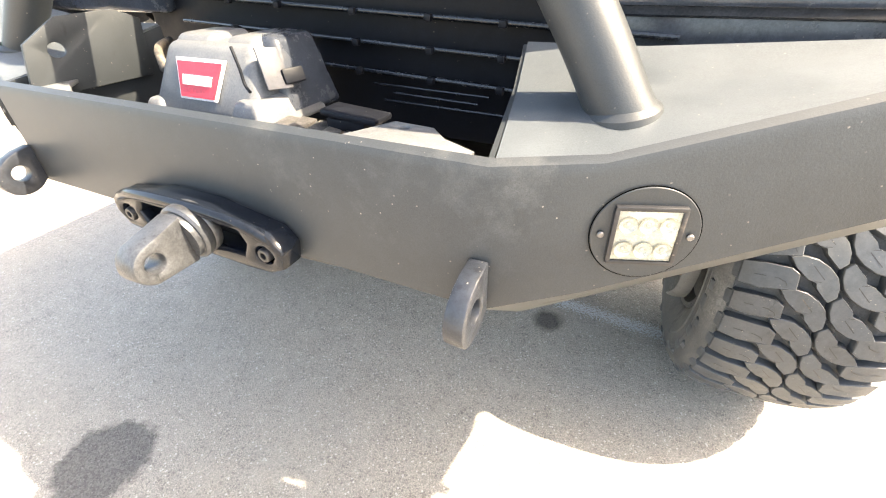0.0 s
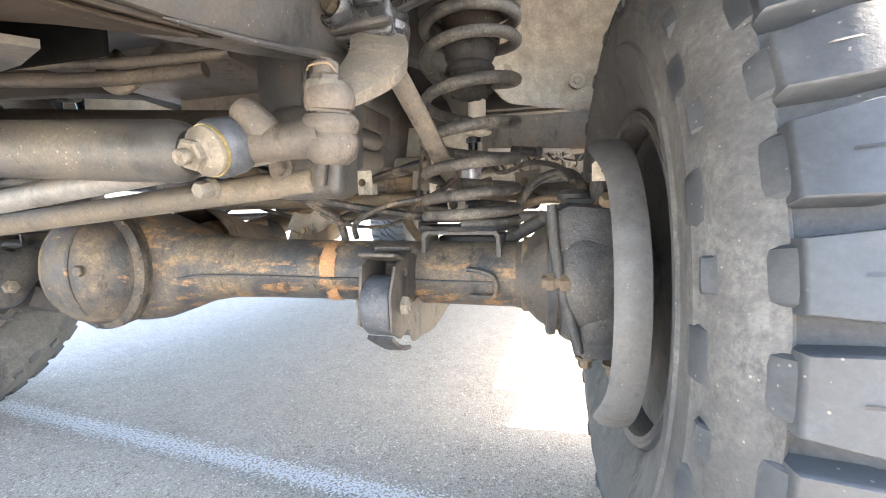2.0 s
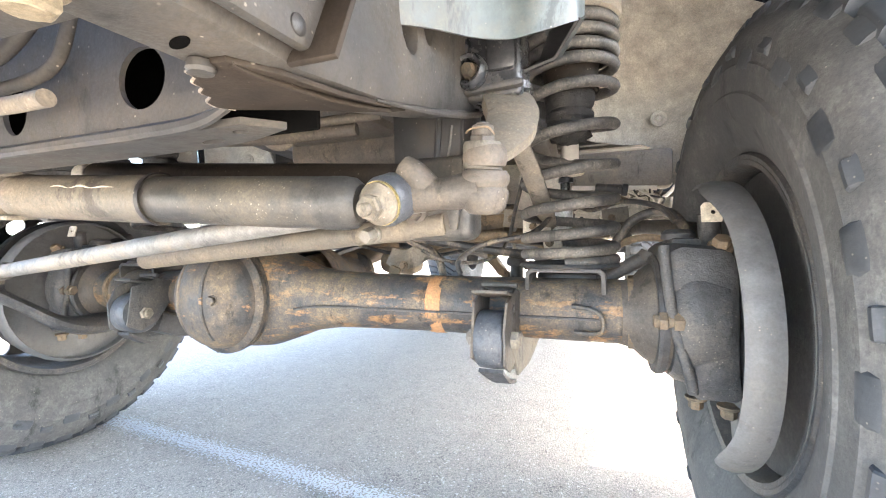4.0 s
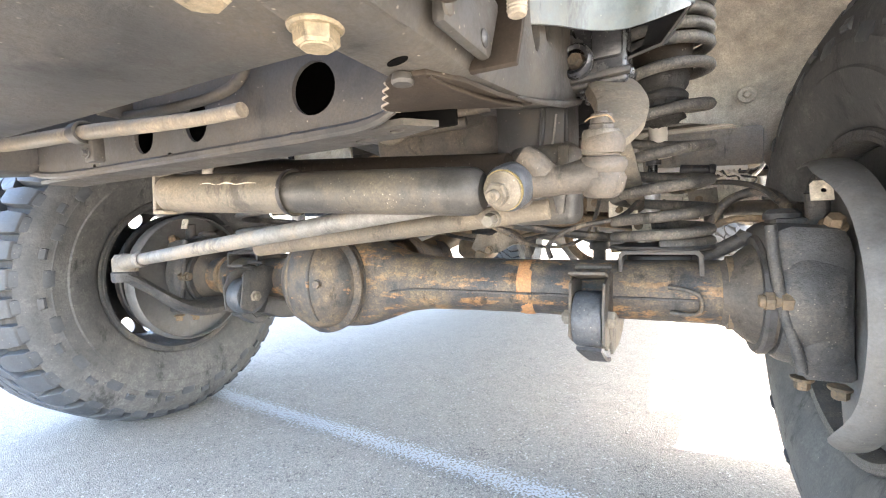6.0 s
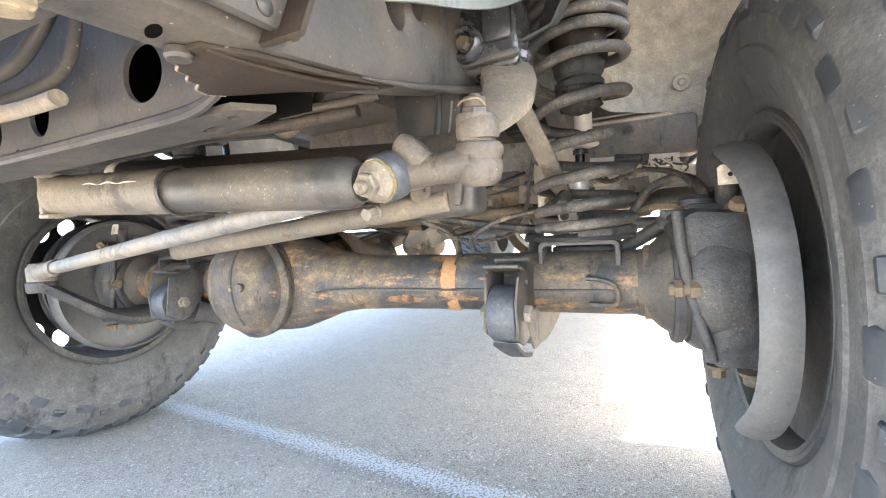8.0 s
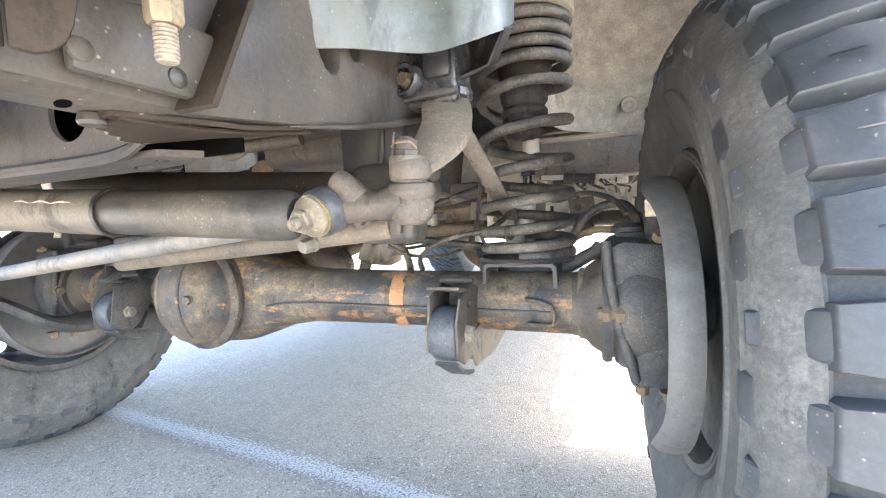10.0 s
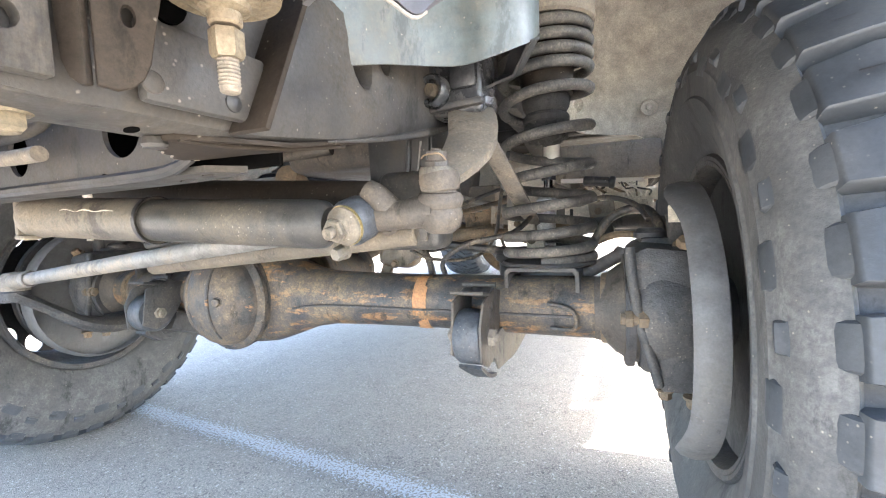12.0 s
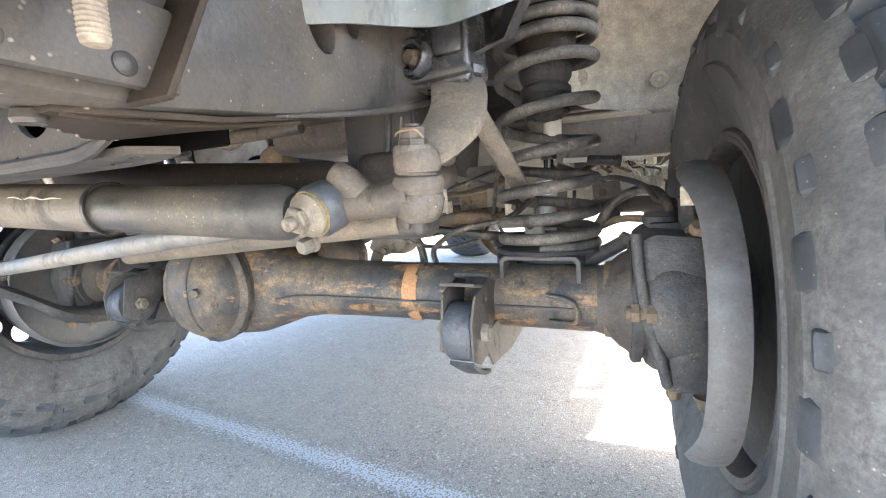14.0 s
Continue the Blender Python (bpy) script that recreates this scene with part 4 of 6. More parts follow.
sub("castle_nut", joined(hexnut((-0.040, 0.880, 0.592), (0.06, -0.10, 1), 0.0120, 0.010), lathe([(0.0, 0.0), (0.0100, 0.0), (0.0096, 0.008), (0.0085, 0.009), (0.0060, 0.0085), (0.0055, 0.011), (0.0, 0.0115)], (-0.0394, 0.879, 0.6015), (0.06, -0.10, 1), 24)), M_FORGE, link, "rusty castle nut with a split pin")
tpart("split_pin", sweep([(-0.053, 0.874, 0.604), (-0.048, 0.870, 0.606), (-0.040, 0.869, 0.6065), (-0.032, 0.870, 0.606), (-0.027, 0.873, 0.600)], 0.0009, 6), M_ROD2, "bent split pin through the castle nut")
tpart("pitman_arm", joined(
    sweep([(-0.047, 1.000, 0.668), (-0.040, 0.985, 0.656), (-0.031, 0.962, 0.637), (-0.028, 0.935, 0.617), (-0.032, 0.908, 0.599), (-0.040, 0.888, 0.587)], 0.03, 16, 6, 0.40, [0.027, 0.028, 0.027, 0.0245, 0.020, 0.017], True),
    lathe([(0.0, 0.0), (0.0155, 0.0), (0.0170, 0.003), (0.0170, 0.020), (0.0155, 0.023), (0.0, 0.023)], (-0.041, 0.881, 0.573), (0.06, -0.10, 1), 28),
    rod((-0.048, 1.002, 0.655), (-0.050, 1.006, 0.690), 0.020)), M_DAMP2, "dusty flat forged pitman arm")
sb = tpart("steering_box", joined(box((-0.060, 1.008, 0.705), (0.070, 0.060, 0.080), 0.006, seg=3), box((-0.046, 0.977, 0.715), (0.034, 0.012, 0.045), 0.006), box((-0.090, 0.985, 0.705), (0.020, 0.03, 0.06), 0.008), lathe([(0, 0), (0.026, 0), (0.026, 0.018), (0.032, 0.022), (0.032, 0.03)], (-0.050, 1.012, 0.655), (0, 0, 1), 24)), M_GLOSS, "dark steering box clamped on the rail")
sub("clamp_ring", lathe([(0.010, 0), (0.017, 0), (0.019, 0.004), (0.019, 0.016), (0.016, 0.020), (0.012, 0.018), (0.010, 0.010)], (-0.076, 0.972, 0.690), (-0.1, -1, 0.05), 24, True), M_GLOSS, sb)
sub("clamp_bolt", bolt((-0.076, 0.965, 0.691), (-0.15, -1, 0.0), 0.0078, 0.014, 1.2), M_ROD2, sb, "rusty bolt")
sub("clamp_lip", box((-0.056, 0.972, 0.674), (0.070, 0.012, 0.008), 0.003, (0, -3, 0)), M_DARK, sb)
bb = tpart("box_bracket", joined(plate([(-0.180, 0.560), (-0.130, 0.545), (-0.096, 0.545), (-0.094, 0.676), (-0.182, 0.676)], (0, 0.992, 0), X, Z, 0.012, [], 0.003), plate([(0.985, 0.525), (1.050, 0.545), (1.055, 0.680), (0.985, 0.672)], (-0.098, 0, 0), Y, Z, 0.006, [], 0.002)), M_BRKT, "smooth dark steel bracket under the rail")
sub("bracket_bead", sweep([(-0.120, 0.979, 0.668), (-0.122, 0.978, 0.620), (-0.130, 0.978, 0.580), (-0.146, 0.979, 0.535)], 0.0035, 8), M_BRKT, bb)
sub("bracket_wire", sweep([(-0.104, 0.978, 0.640), (-0.110, 0.976, 0.600), (-0.124, 0.975, 0.560), (-0.140, 0.975, 0.525)], 0.0014, 6), M_ROD, bb)
pan = tpart("panhard_rod", rod((-0.110, 0.975, 0.528), (-0.690, 1.020, 0.480), 0.0145, 0.0155, 20), M_DAMP2, "tan dusty panhard rod")
sub("mount_bracket", box((-0.122, 0.992, 0.557), (0.086, 0.050, 0.098), 0.014, seg=4), M_DAMP, pan, "dark folded panhard mount")
tpart("mount_rib", plate([(-0.098, 0.600), (-0.086, 0.600), (-0.090, 0.545), (-0.094, 0.520), (-0.102, 0.520), (-0.106, 0.545)], (0, 0.966, 0), X, Z, 0.006, bevel=0.002), M_DAMP, "raised rib on the panhard mount")
tpart("mount_bolt", bolt((-0.146, 0.966, 0.541), (0, -1, 0), 0.0095, 0.010, 1.5), M_FORGE, "dusty flange bolt on the panhard mount")
sub("rod_bolt", bolt((-0.146, 0.872, 0.517), (-0.1, -1, -0.2), 0.0075, 0.016, 1.15), M_DAMP2, pan)
DA, DB = Vector((-0.150, 0.858, 0.545)), Vector((-0.655, 0.832, 0.574))
dw = (DB - DA)
damper = tpart("steering_damper", lathe([(0, 0.0), (0.018, 0.0), (0.024, 0.008), (0.0255, 0.018), (0.0255, 0.262), (0, 0.262)], DA, dw, 40), M_DAMP, "charcoal steering damper with stone chips and dust")
sub("damper_sleeve", lathe([(0.022, 0.258), (0.0285, 0.250), (0.0285, 0.255), (0.0272, 0.262), (0.0272, 0.470), (0.0285, 0.474), (0.0285, 0.490), (0.024, 0.496), (0, 0.497)], DA, dw, 40), M_DAMP2, damper, "tan dusty sleeve")
sub("sleeve_bracket", joined(box(DA + dw.normalized() * 0.503, (0.010, 0.040, 0.060), 0.003, (0, 3, -3)), box(DA + dw.normalized() * 0.492 + Vector((0, -0.014, 0.027)), (0.034, 0.018, 0.006), 0.002, (0, 3, -3)), box(DA + dw.normalized() * 0.490 + Vector((0, -0.014, -0.028)), (0.030, 0.020, 0.006), 0.002, (0, 3, -3))), M_CAST, damper, "sandy folded end bracket")
sub("sleeve_nut", joined(rod(DA + dw.normalized() * 0.495, DA + dw.normalized() * 0.512, 0.013), hexnut(DA + dw.normalized() * 0.497, dw, 0.018, 0.008), rod(DA + dw.normalized() * 0.505 + Vector((0, -0.01, -0.012)), DA + dw.normalized() * 0.505 + Vector((0, -0.01, 0.014)), 0.006)), M_CAST, damper)
up = dw.normalized().cross(Vector((0, 1, 0))).normalized()
mud = [DA + dw.normalized() * (0.29 + 0.018 * k) + (Vector((0, -1, 0)) * math.cos(0.42) - up * math.sin(0.42) * (1 if up.z < 0 else -1)) * 0.0268 + Vector((0, 0, 0.0015 * math.sin(2.7 * k))) for k in range(7)]
sub("mud_streak", sweep(mud, 0.0018, 6, 4, 0.6, [0.0003, 0.002, 0.0012, 0.0022, 0.001, 0.0017, 0.0002]), M_CREAM, damper, "cream streak of dried mud")
sub("sleeve_lip", lathe([(0.027, 0.252), (0.0295, 0.250), (0.0295, 0.256), (0.027, 0.258)], DA, dw, 40, True), M_BLACK, damper)
nw = Vector((-0.12, -1, -0.30)).normalized()
na = Vector((-0.124, 0.866, 0.549))
sub("end_eye", lathe([(0, -0.012), (0.021, -0.012), (0.0235, -0.006), (0.0235, 0.012), (0.021, 0.017), (0, 0.017)], na, nw, 30), M_BUSH, damper, "black rubber eye")
sub("washer", lathe([(0, 0.017), (0.0205, 0.017), (0.0205, 0.0195), (0, 0.0195)], na, nw, 30), M_YELLOW, damper, "yellow passivated washer")
sub("nut", joined(lathe([(0, 0.019), (0.0195, 0.019), (0.0195, 0.023), (0.0155, 0.027), (0.012, 0.032), (0, 0.032)], na, nw, 24), hexnut(na + nw * 0.028, nw, 0.0125, 0.010), rod(na + nw * 0.03, na + nw * 0.046, 0.006)), M_DAMP2, damper)
tr = tpart("tie_rod", rod((0.060, AY + 0.20, 0.520), (2 * CX - 0.10, AY + 0.20, 0.505), 0.014), M_ROD2, "dusty tie rod behind the axle")
sub("tie_rod_arm", joined(sweep([(0.062, AY + 0.20, 0.520), (0.10, AY + 0.19, 0.523), (0.15, AY + 0.15, 0.523), (0.19, AY + 0.10, 0.515)], 0.018, 12, 6, 0.75), box((0.082, AY + 0.185, 0.505), (0.030, 0.030, 0.030), 0.008)), M_FORGE, tr, "grey forged steering arm")
tpart("sway_bar_link", joined(rod((0.044, 1.215, 0.440), (0.112, 1.225, 0.478), 0.0105), lathe([(0, 0), (0.014, 0), (0.016, 0.006), (0.014, 0.014), (0, 0.014)], (0.112, 1.225, 0.472), (0.5, 0, 1), 20)), M_DARK, "black link beside the knuckle")
# left steering arm
tpart("steering_arm", joined(sweep([(-1.052, 0.955, 0.428), (-1.040, 1.01, 0.385), (-1.030, 1.06, 0.345), (-1.045, 1.12, 0.325), (-1.07, AY, 0.325)], 0.026, 12, 6, 0.55, [0.024, 0.022, 0.028, 0.036, 0.04]), lathe([(0, 0), (0.024, 0), (0.026, 0.004), (0.026, 0.020), (0.022, 0.024), (0, 0.024)], (-1.055, 0.960, 0.412), (0, 0, 1), 24)), M_KNUCKLE, "dark forged steering arm")

# ---- chassis
LX = -0.085


def rail(x0, thick, holes=True):
    low = [(0.46, 0.612), (0.60, 0.602), (0.70, 0.601), (0.80, 0.612), (0.90, 0.632), (1.00, 0.655), (1.10, 0.688), (1.22, 0.725), (1.40, 0.760), (1.60, 0.745), (1.90, 0.66), (2.3, 0.60), (5.2, 0.62)]
    high = [(y, z + (0.115 if y < 1.2 else 0.105)) for y, z in low]
    hs = [oval(0.835, 0.688, 0.013, 0.021, 14, 15), oval(0.873, 0.706, 0.008, 0.017, 14, 15)] if holes else []
    return plate(low + high[::-1], (x0, 0, 0), Y, Z, thick, hs, 0.010)


rl = tpart("frame_rail", rail(LX - 0.052, 0.052), M_FRAME, "dusty box-section frame rail")
tpart("frame_rail", rail(2 * CX - LX, 0.085, False), M_FRAME, "dusty box-section frame rail")
# rolled lower lip of the rail
sub("rail_lip", sweep([(LX - 0.003, 0.78, 0.6105), (LX - 0.001, 0.86, 0.624), (LX - 0.001, 0.95, 0.643), (LX - 0.002, 1.03, 0.664)], 0.005, 8, radii=[0.0008, 0.003, 0.0045, 0.0045]), M_FRAME, rl)
for y, z in ((0.636, 0.617), (0.681, 0.617)):
    sub("rivet", lathe([(0, 0), (0.0056, 0), (0.0052, 0.0014), (0.003, 0.0024), (0, 0.0027)], (-0.0745, y, z), (1, 0, 0), 18), M_FRAME, rl)
# front cross member: pressed channel with big holes
cm_out = [(-0.78, 0.600), (-0.66, 0.590), (-0.30, 0.587), (-0.203, 0.588), (-0.181, 0.590), (-0.164, 0.596), (-0.150, 0.606), (-0.139, 0.620), (-0.139, 0.70), (-0.78, 0.70)]
cm_holes = [oval(-0.241, 0.628, 0.0240, 0.0218, 28), oval(-0.398, 0.624, 0.018, 0.021, 24), oval(-0.491, 0.619, 0.018, 0.018, 24), oval(-0.268, 0.593, 0.004, 0.003, 10), oval(-0.445, 0.595, 0.0035, 0.003, 10), oval(-0.60, 0.598, 0.0035, 0.003, 10)]
cm = tpart("cross_member", plate(cm_out, (0, 0.722, 0), X, Z, 0.004, cm_holes, 0.0), M_FRAME, "pressed steel cross member with large round holes")
sub("lower_flange", plate([(-0.77, 0.7265), (-0.185, 0.7265), (-0.160, 0.7265), (-0.142, 0.750), (-0.185, 0.766), (-0.232, 0.774), (-0.336, 0.776), (-0.77, 0.776)], (0, 0, 0.589), X, Y, 0.005, [oval(-0.219, 0.757, 0.013, 0.0055, 18, -12), oval(-0.176, 0.742, 0.007, 0.0045, 14, -12)], 0.0), M_FRAME, cm)
# The web is coloured black for the shade behind the round holes.
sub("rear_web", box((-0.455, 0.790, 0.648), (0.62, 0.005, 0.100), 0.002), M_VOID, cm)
sub("top_flange", box((-0.455, 0.775, 0.700), (0.64, 0.115, 0.005), 0.002), M_FRAME, cm)
sub("lower_bead", sweep([(-0.77, 0.719, 0.604), (-0.66, 0.718, 0.593), (-0.30, 0.718, 0.590), (-0.24, 0.718, 0.5900), (-0.200, 0.718, 0.5905), (-0.178, 0.7185, 0.5935), (-0.163, 0.719, 0.599)], 0.005, 8, radii=[0.005, 0.005, 0.005, 0.005, 0.005, 0.0045, 0.003]), M_FRAME, cm)
jag = [(-0.126, 0.662), (-0.134, 0.668), (-0.136, 0.675), (-0.143, 0.679), (-0.145, 0.687), (-0.152, 0.691), (-0.153, 0.699), (-0.162, 0.704), (-0.165, 0.713), (-0.160, 0.724), (-0.150, 0.738), (-0.136, 0.756), (-0.118, 0.785), (-0.100, 0.815), (-0.090, 0.83), (-0.088, 0.74), (-0.092, 0.69), (-0.104, 0.665)]
gus = plate(jag, (0, 0, 0), X, Y, 0.0035, [], 0.0008)
for v in gus.verts:
    v.co.z += float(np.interp(v.co.y, [0.66, 0.72, 0.80, 0.84], [0.5982, 0.5985, 0.6090, 0.6185])) - 0.06 * max(0.0, -0.132 - v.co.x)
sub("torn_gusset", gus, M_BROWN, rl, "dark ragged gusset plate")
sub("gusset_seam", sweep([(-0.104, 0.668, 0.5985), (-0.101, 0.70, 0.5984), (-0.098, 0.75, 0.6026), (-0.094, 0.81, 0.6115)], 0.0018, 8), M_BROWN, rl, "rusty weld seam")
sub("worn_edge", sweep([(x - 0.0004, y - 0.0002, float(np.interp(y, [0.66, 0.72], [0.5982, 0.5985])) - 0.06 * max(0.0, -0.132 - x) + 0.0012) for x, y in jag[1:10]], 0.0009, 6), M_ROD, rl, "bare metal along the torn edge")
sub("gusset_tab", lathe([(0.0, 0.0), (0.006, 0.0), (0.007, 0.002), (0.006, 0.006), (0, 0.006)], (-0.119, 0.664, 0.5945), (0, 0, 1), 16), M_FRAME, rl)
# Flat black oval on the rail, for an opening and its shade.
sub("rail_opening", plate(oval(0.652, 0.664, 0.011, 0.013, 18), (-0.0835, 0, 0), Y, Z, 0.002), M_VOID, rl, "black patch drawn for a shaded opening in the rail")
# Black oval laid under the rail; the drain's shade is only colour.
for x, y, rx, ry in ((-0.111, 0.647, 0.0085, 0.0034), ):
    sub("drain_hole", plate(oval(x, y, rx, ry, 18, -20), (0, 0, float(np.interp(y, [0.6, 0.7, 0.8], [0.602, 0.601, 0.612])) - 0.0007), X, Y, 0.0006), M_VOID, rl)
pipe = tpart("cooler_pipe", sweep([(-0.80, 0.66, 0.660), (-0.78, 0.672, 0.642), (-0.74, 0.680, 0.634), (-0.54, 0.682, 0.624), (-0.36, 0.684, 0.612), (-0.285, 0.684, 0.610)], 0.0085, 14, radii=[0.0105, 0.0095, 0.0085, 0.0085, 0.0075, 0.006, 0.0062]), M_DAMP2, "dusty metal pipe clamped to the cross member")
sub("pipe_clamp", joined(lathe([(0.009, -0.008), (0.012, -0.008), (0.012, 0.008), (0.009, 0.008)], (-0.540, 0.682, 0.624), (1, 0, 0), 20, True), box((-0.534, 0.690, 0.606), (0.020, 0.012, 0.026), 0.002)), M_FRAME, pipe)
sub("clamp_tab", box((-0.50, 0.696, 0.648), (0.016, 0.03, 0.02), 0.002), M_FRAME, pipe)
sub("clamp_screw", bolt((-0.534, 0.683, 0.602), (0, -1, 0), 0.004, 0.005), M_FRAME, pipe)
sub("bent_hose", sweep([(-0.50, 0.700, 0.664), (-0.42, 0.690, 0.650), (-0.36, 0.688, 0.648), (-0.325, 0.690, 0.662), (-0.300, 0.696, 0.690)], 0.0058, 12), M_FRAME, pipe)
sub("bent_hose", sweep([(-0.50, 0.704, 0.640), (-0.42, 0.700, 0.634), (-0.340, 0.700, 0.634), (-0.308, 0.704, 0.648), (-0.296, 0.708, 0.690)], 0.0048, 12), M_FRAME, pipe)
# winch tray floor between bumper and cross member
tray = tpart("winch_tray", joined(plate([(-0.83, 0.43), (-0.46, 0.432), (-0.088, 0.458), (-0.088, 0.622), (-0.20, 0.618), (-0.40, 0.616), (-0.83, 0.600)], (0, 0, 0.604), X, Y, 0.006, [], 0.001)), M_FRAME, "large dusty steel winch mounting plate")
for x, y in ((-0.127, 0.540), (-0.121, 0.591)):
    sub("tray_bolt", joined(bolt((x, y + 0.006, 0.604), (0, 0, -1), 0.0104, 0.0102, 1.25), lathe([(0.0, 0.008), (0.0085, 0.0092), (0.007, 0.0108), (0, 0.0112)], (x, y + 0.006, 0.604), (0, 0, -1), 18)), M_ZINC, tray, "large dusty zinc bolt")
# outer bumper bracket with slot, channel and body mount
slot = [(0.5695 - 0.0056 * math.sin(a), 0.6315 + 0.0056 * math.cos(a)) for a in np.linspace(0, math.pi, 8)] + [(0.583 + 0.0056 * math.sin(a), 0.6285 - 0.0056 * math.cos(a)) for a in np.linspace(0, math.pi, 8)]
brk = tpart("bumper_bracket", plate([(0.47, 0.607), (0.598, 0.609), (0.600, 0.80), (0.47, 0.80)], (LX + 0.003, 0, 0), Y, Z, 0.008, [slot], 0.001), M_FRAME, "slotted steel bumper bracket bolted to the rail")
sub("slot_bolt", bolt((LX - 0.001, 0.572, 0.633), (1, 0, 0), 0.0045, 0.004), M_FRAME, brk)
ch = tpart("body_mount_bracket", plate([(0, 0.0), (0.007, -0.001), (0.012, 0.0008), (0.0165, 0.005), (0.0195, 0.012), (0.022, 0.025), (0.027, 0.05), (0.052, 0.20), (0, 0.20)], (-0.0680, 0.6085, 0.607), Vector((0.36, 0.93, 0)).normalized(), Z, 0.004, [oval(0.0125, 0.030, 0.0025, 0.0045, 12), oval(0.0205, 0.062, 0.0055, 0.013, 16)], 0.001), M_BROWN, "brown stained folded body mount bracket")
sub("bracket_web", plate([(0, 0.022), (0.001, 0.010), (0.004, 0.003), (0.008, 0.0), (0.0112, 0.0), (0.0112, 0.20), (-0.004, 0.20)], (-0.0785, 0.6040, 0.607), Vector((0.93, 0.37, 0)).normalized(), Z, 0.004, [], 0.001), M_BROWN, ch)
sub("bracket_foot", box((-0.078, 0.670, 0.628), (0.008, 0.075, 0.040), 0.003), M_FRAME, ch)
sub("bracket_gusset", box((-0.072, 0.721, 0.672), (0.030, 0.004, 0.155), 0.001, (-25, 0, 0)), M_BROWN, ch)
sub("mount_shelf", box((-0.045, 0.655, 0.716), (0.075, 0.085, 0.006), 0.002), M_FRAME, ch)
mount = tpart("body_mount", lathe([(0, 0.0), (0.008, 0.0), (0.0115, 0.0015), (0.0125, 0.004), (0.0165, 0.005), (0.0175, 0.0075), (0.0235, 0.0085), (0.0262, 0.0075), (0.0268, 0.010), (0.025, 0.013), (0.0, 0.014)], (-0.046, 0.655, 0.649), (0, 0, 1), 40), M_ZINC, "dusty zinc cup washer of a body mount")
sub("mount_nut", joined(rod((-0.046, 0.655, 0.643), (-0.046, 0.655, 0.652), 0.0078), hexnut((-0.046, 0.655, 0.641), (0, 0, -1), 0.0080, 0.013)), M_ZINC, mount)
sub("stud", joined(rod((-0.046, 0.655, 0.612), (-0.046, 0.655, 0.642), 0.0047), *[lathe([(0.0047, 0), (0.0052, 0.0007), (0.0047, 0.0014)], (-0.046, 0.655, 0.614 + 0.0018 * k), (0, 0, 1), 16) for k in range(8)]), M_CAST, mount, "threaded stud")
sub("rubber_pad", lathe([(0, 0.024), (0.022, 0.024), (0.025, 0.032), (0.025, 0.062), (0.023, 0.076), (0, 0.076)], (-0.046, 0.655, 0.638), (0, 0, 1), 32), M_BUSH, mount)
tpart("washer_bottle", lathe([(0, 0.0), (0.022, 0.0), (0.0265, 0.003), (0.0285, 0.008), (0.0295, 0.05), (0.0300, 0.12), (0, 0.12)], (0.046, 0.584, 0.631), (0, 0, 1), 40), M_WHITE, "dirty white plastic cylinder above the mount")

# splash flap
flap_low = [(-0.094, 0.796, 0.680), (-0.091, 0.803, 0.676), (-0.072, 0.848, 0.687), (-0.052, 0.890, 0.694), (-0.025, 0.912, 0.696), (0.004, 0.920, 0.701), (0.032, 0.945, 0.716), (0.040, 0.985, 0.734), (0.026, 1.020, 0.744), (-0.005, 1.035, 0.746)]
tpart("splash_flap", sheet(bent(flap_low, [(x + 0.004, y - 0.012, z + 0.085 + 0.02 * (k > 5)) for k, (x, y, z) in enumerate(flap_low)]), 0.003), M_FLAP, "grey plastic splash flap with a curled edge")
# Fold given a darker material than the flap, for shade inside the curl.
tpart("flap_return", sheet([[(0.038, 0.955, 0.722), (0.042, 0.985, 0.738), (0.030, 1.018, 0.748), (0.000, 1.033, 0.750)], [(0.010, 0.990, 0.700), (0.014, 1.005, 0.706), (0.006, 1.022, 0.712), (-0.012, 1.032, 0.716)], [(-0.030, 1.000, 0.694), (-0.028, 1.010, 0.698), (-0.030, 1.022, 0.702), (-0.036, 1.030, 0.704)]], 0.003), M_BRKT, "inner fold of the splash flap, coloured dark for shade")
torn = tpart("torn_bottle_bracket", sheet(bent([(0.004, 0.655, 0.641), (0.022, 0.640, 0.634), (0.040, 0.636, 0.631), (0.050, 0.640, 0.629), (0.060, 0.644, 0.620), (0.066, 0.648, 0.624), (0.080, 0.655, 0.634), (0.086, 0.672, 0.650)],
                                             [(0.000, 0.675, 0.735), (0.022, 0.662, 0.735), (0.042, 0.660, 0.735), (0.054, 0.662, 0.735), (0.066, 0.665, 0.735), (0.074, 0.670, 0.735), (0.090, 0.678, 0.735), (0.098, 0.695, 0.735)]), 0.0025), M_SILL, "smooth grey plastic bracket with a torn lower edge")
sub("torn_edge", sweep([(0.030, 0.636, 0.6325), (0.042, 0.635, 0.630), (0.052, 0.639, 0.626), (0.060, 0.6425, 0.6195), (0.064, 0.646, 0.622)], 0.0008, 6, 4), M_ROD, torn, "pale torn plastic edge")

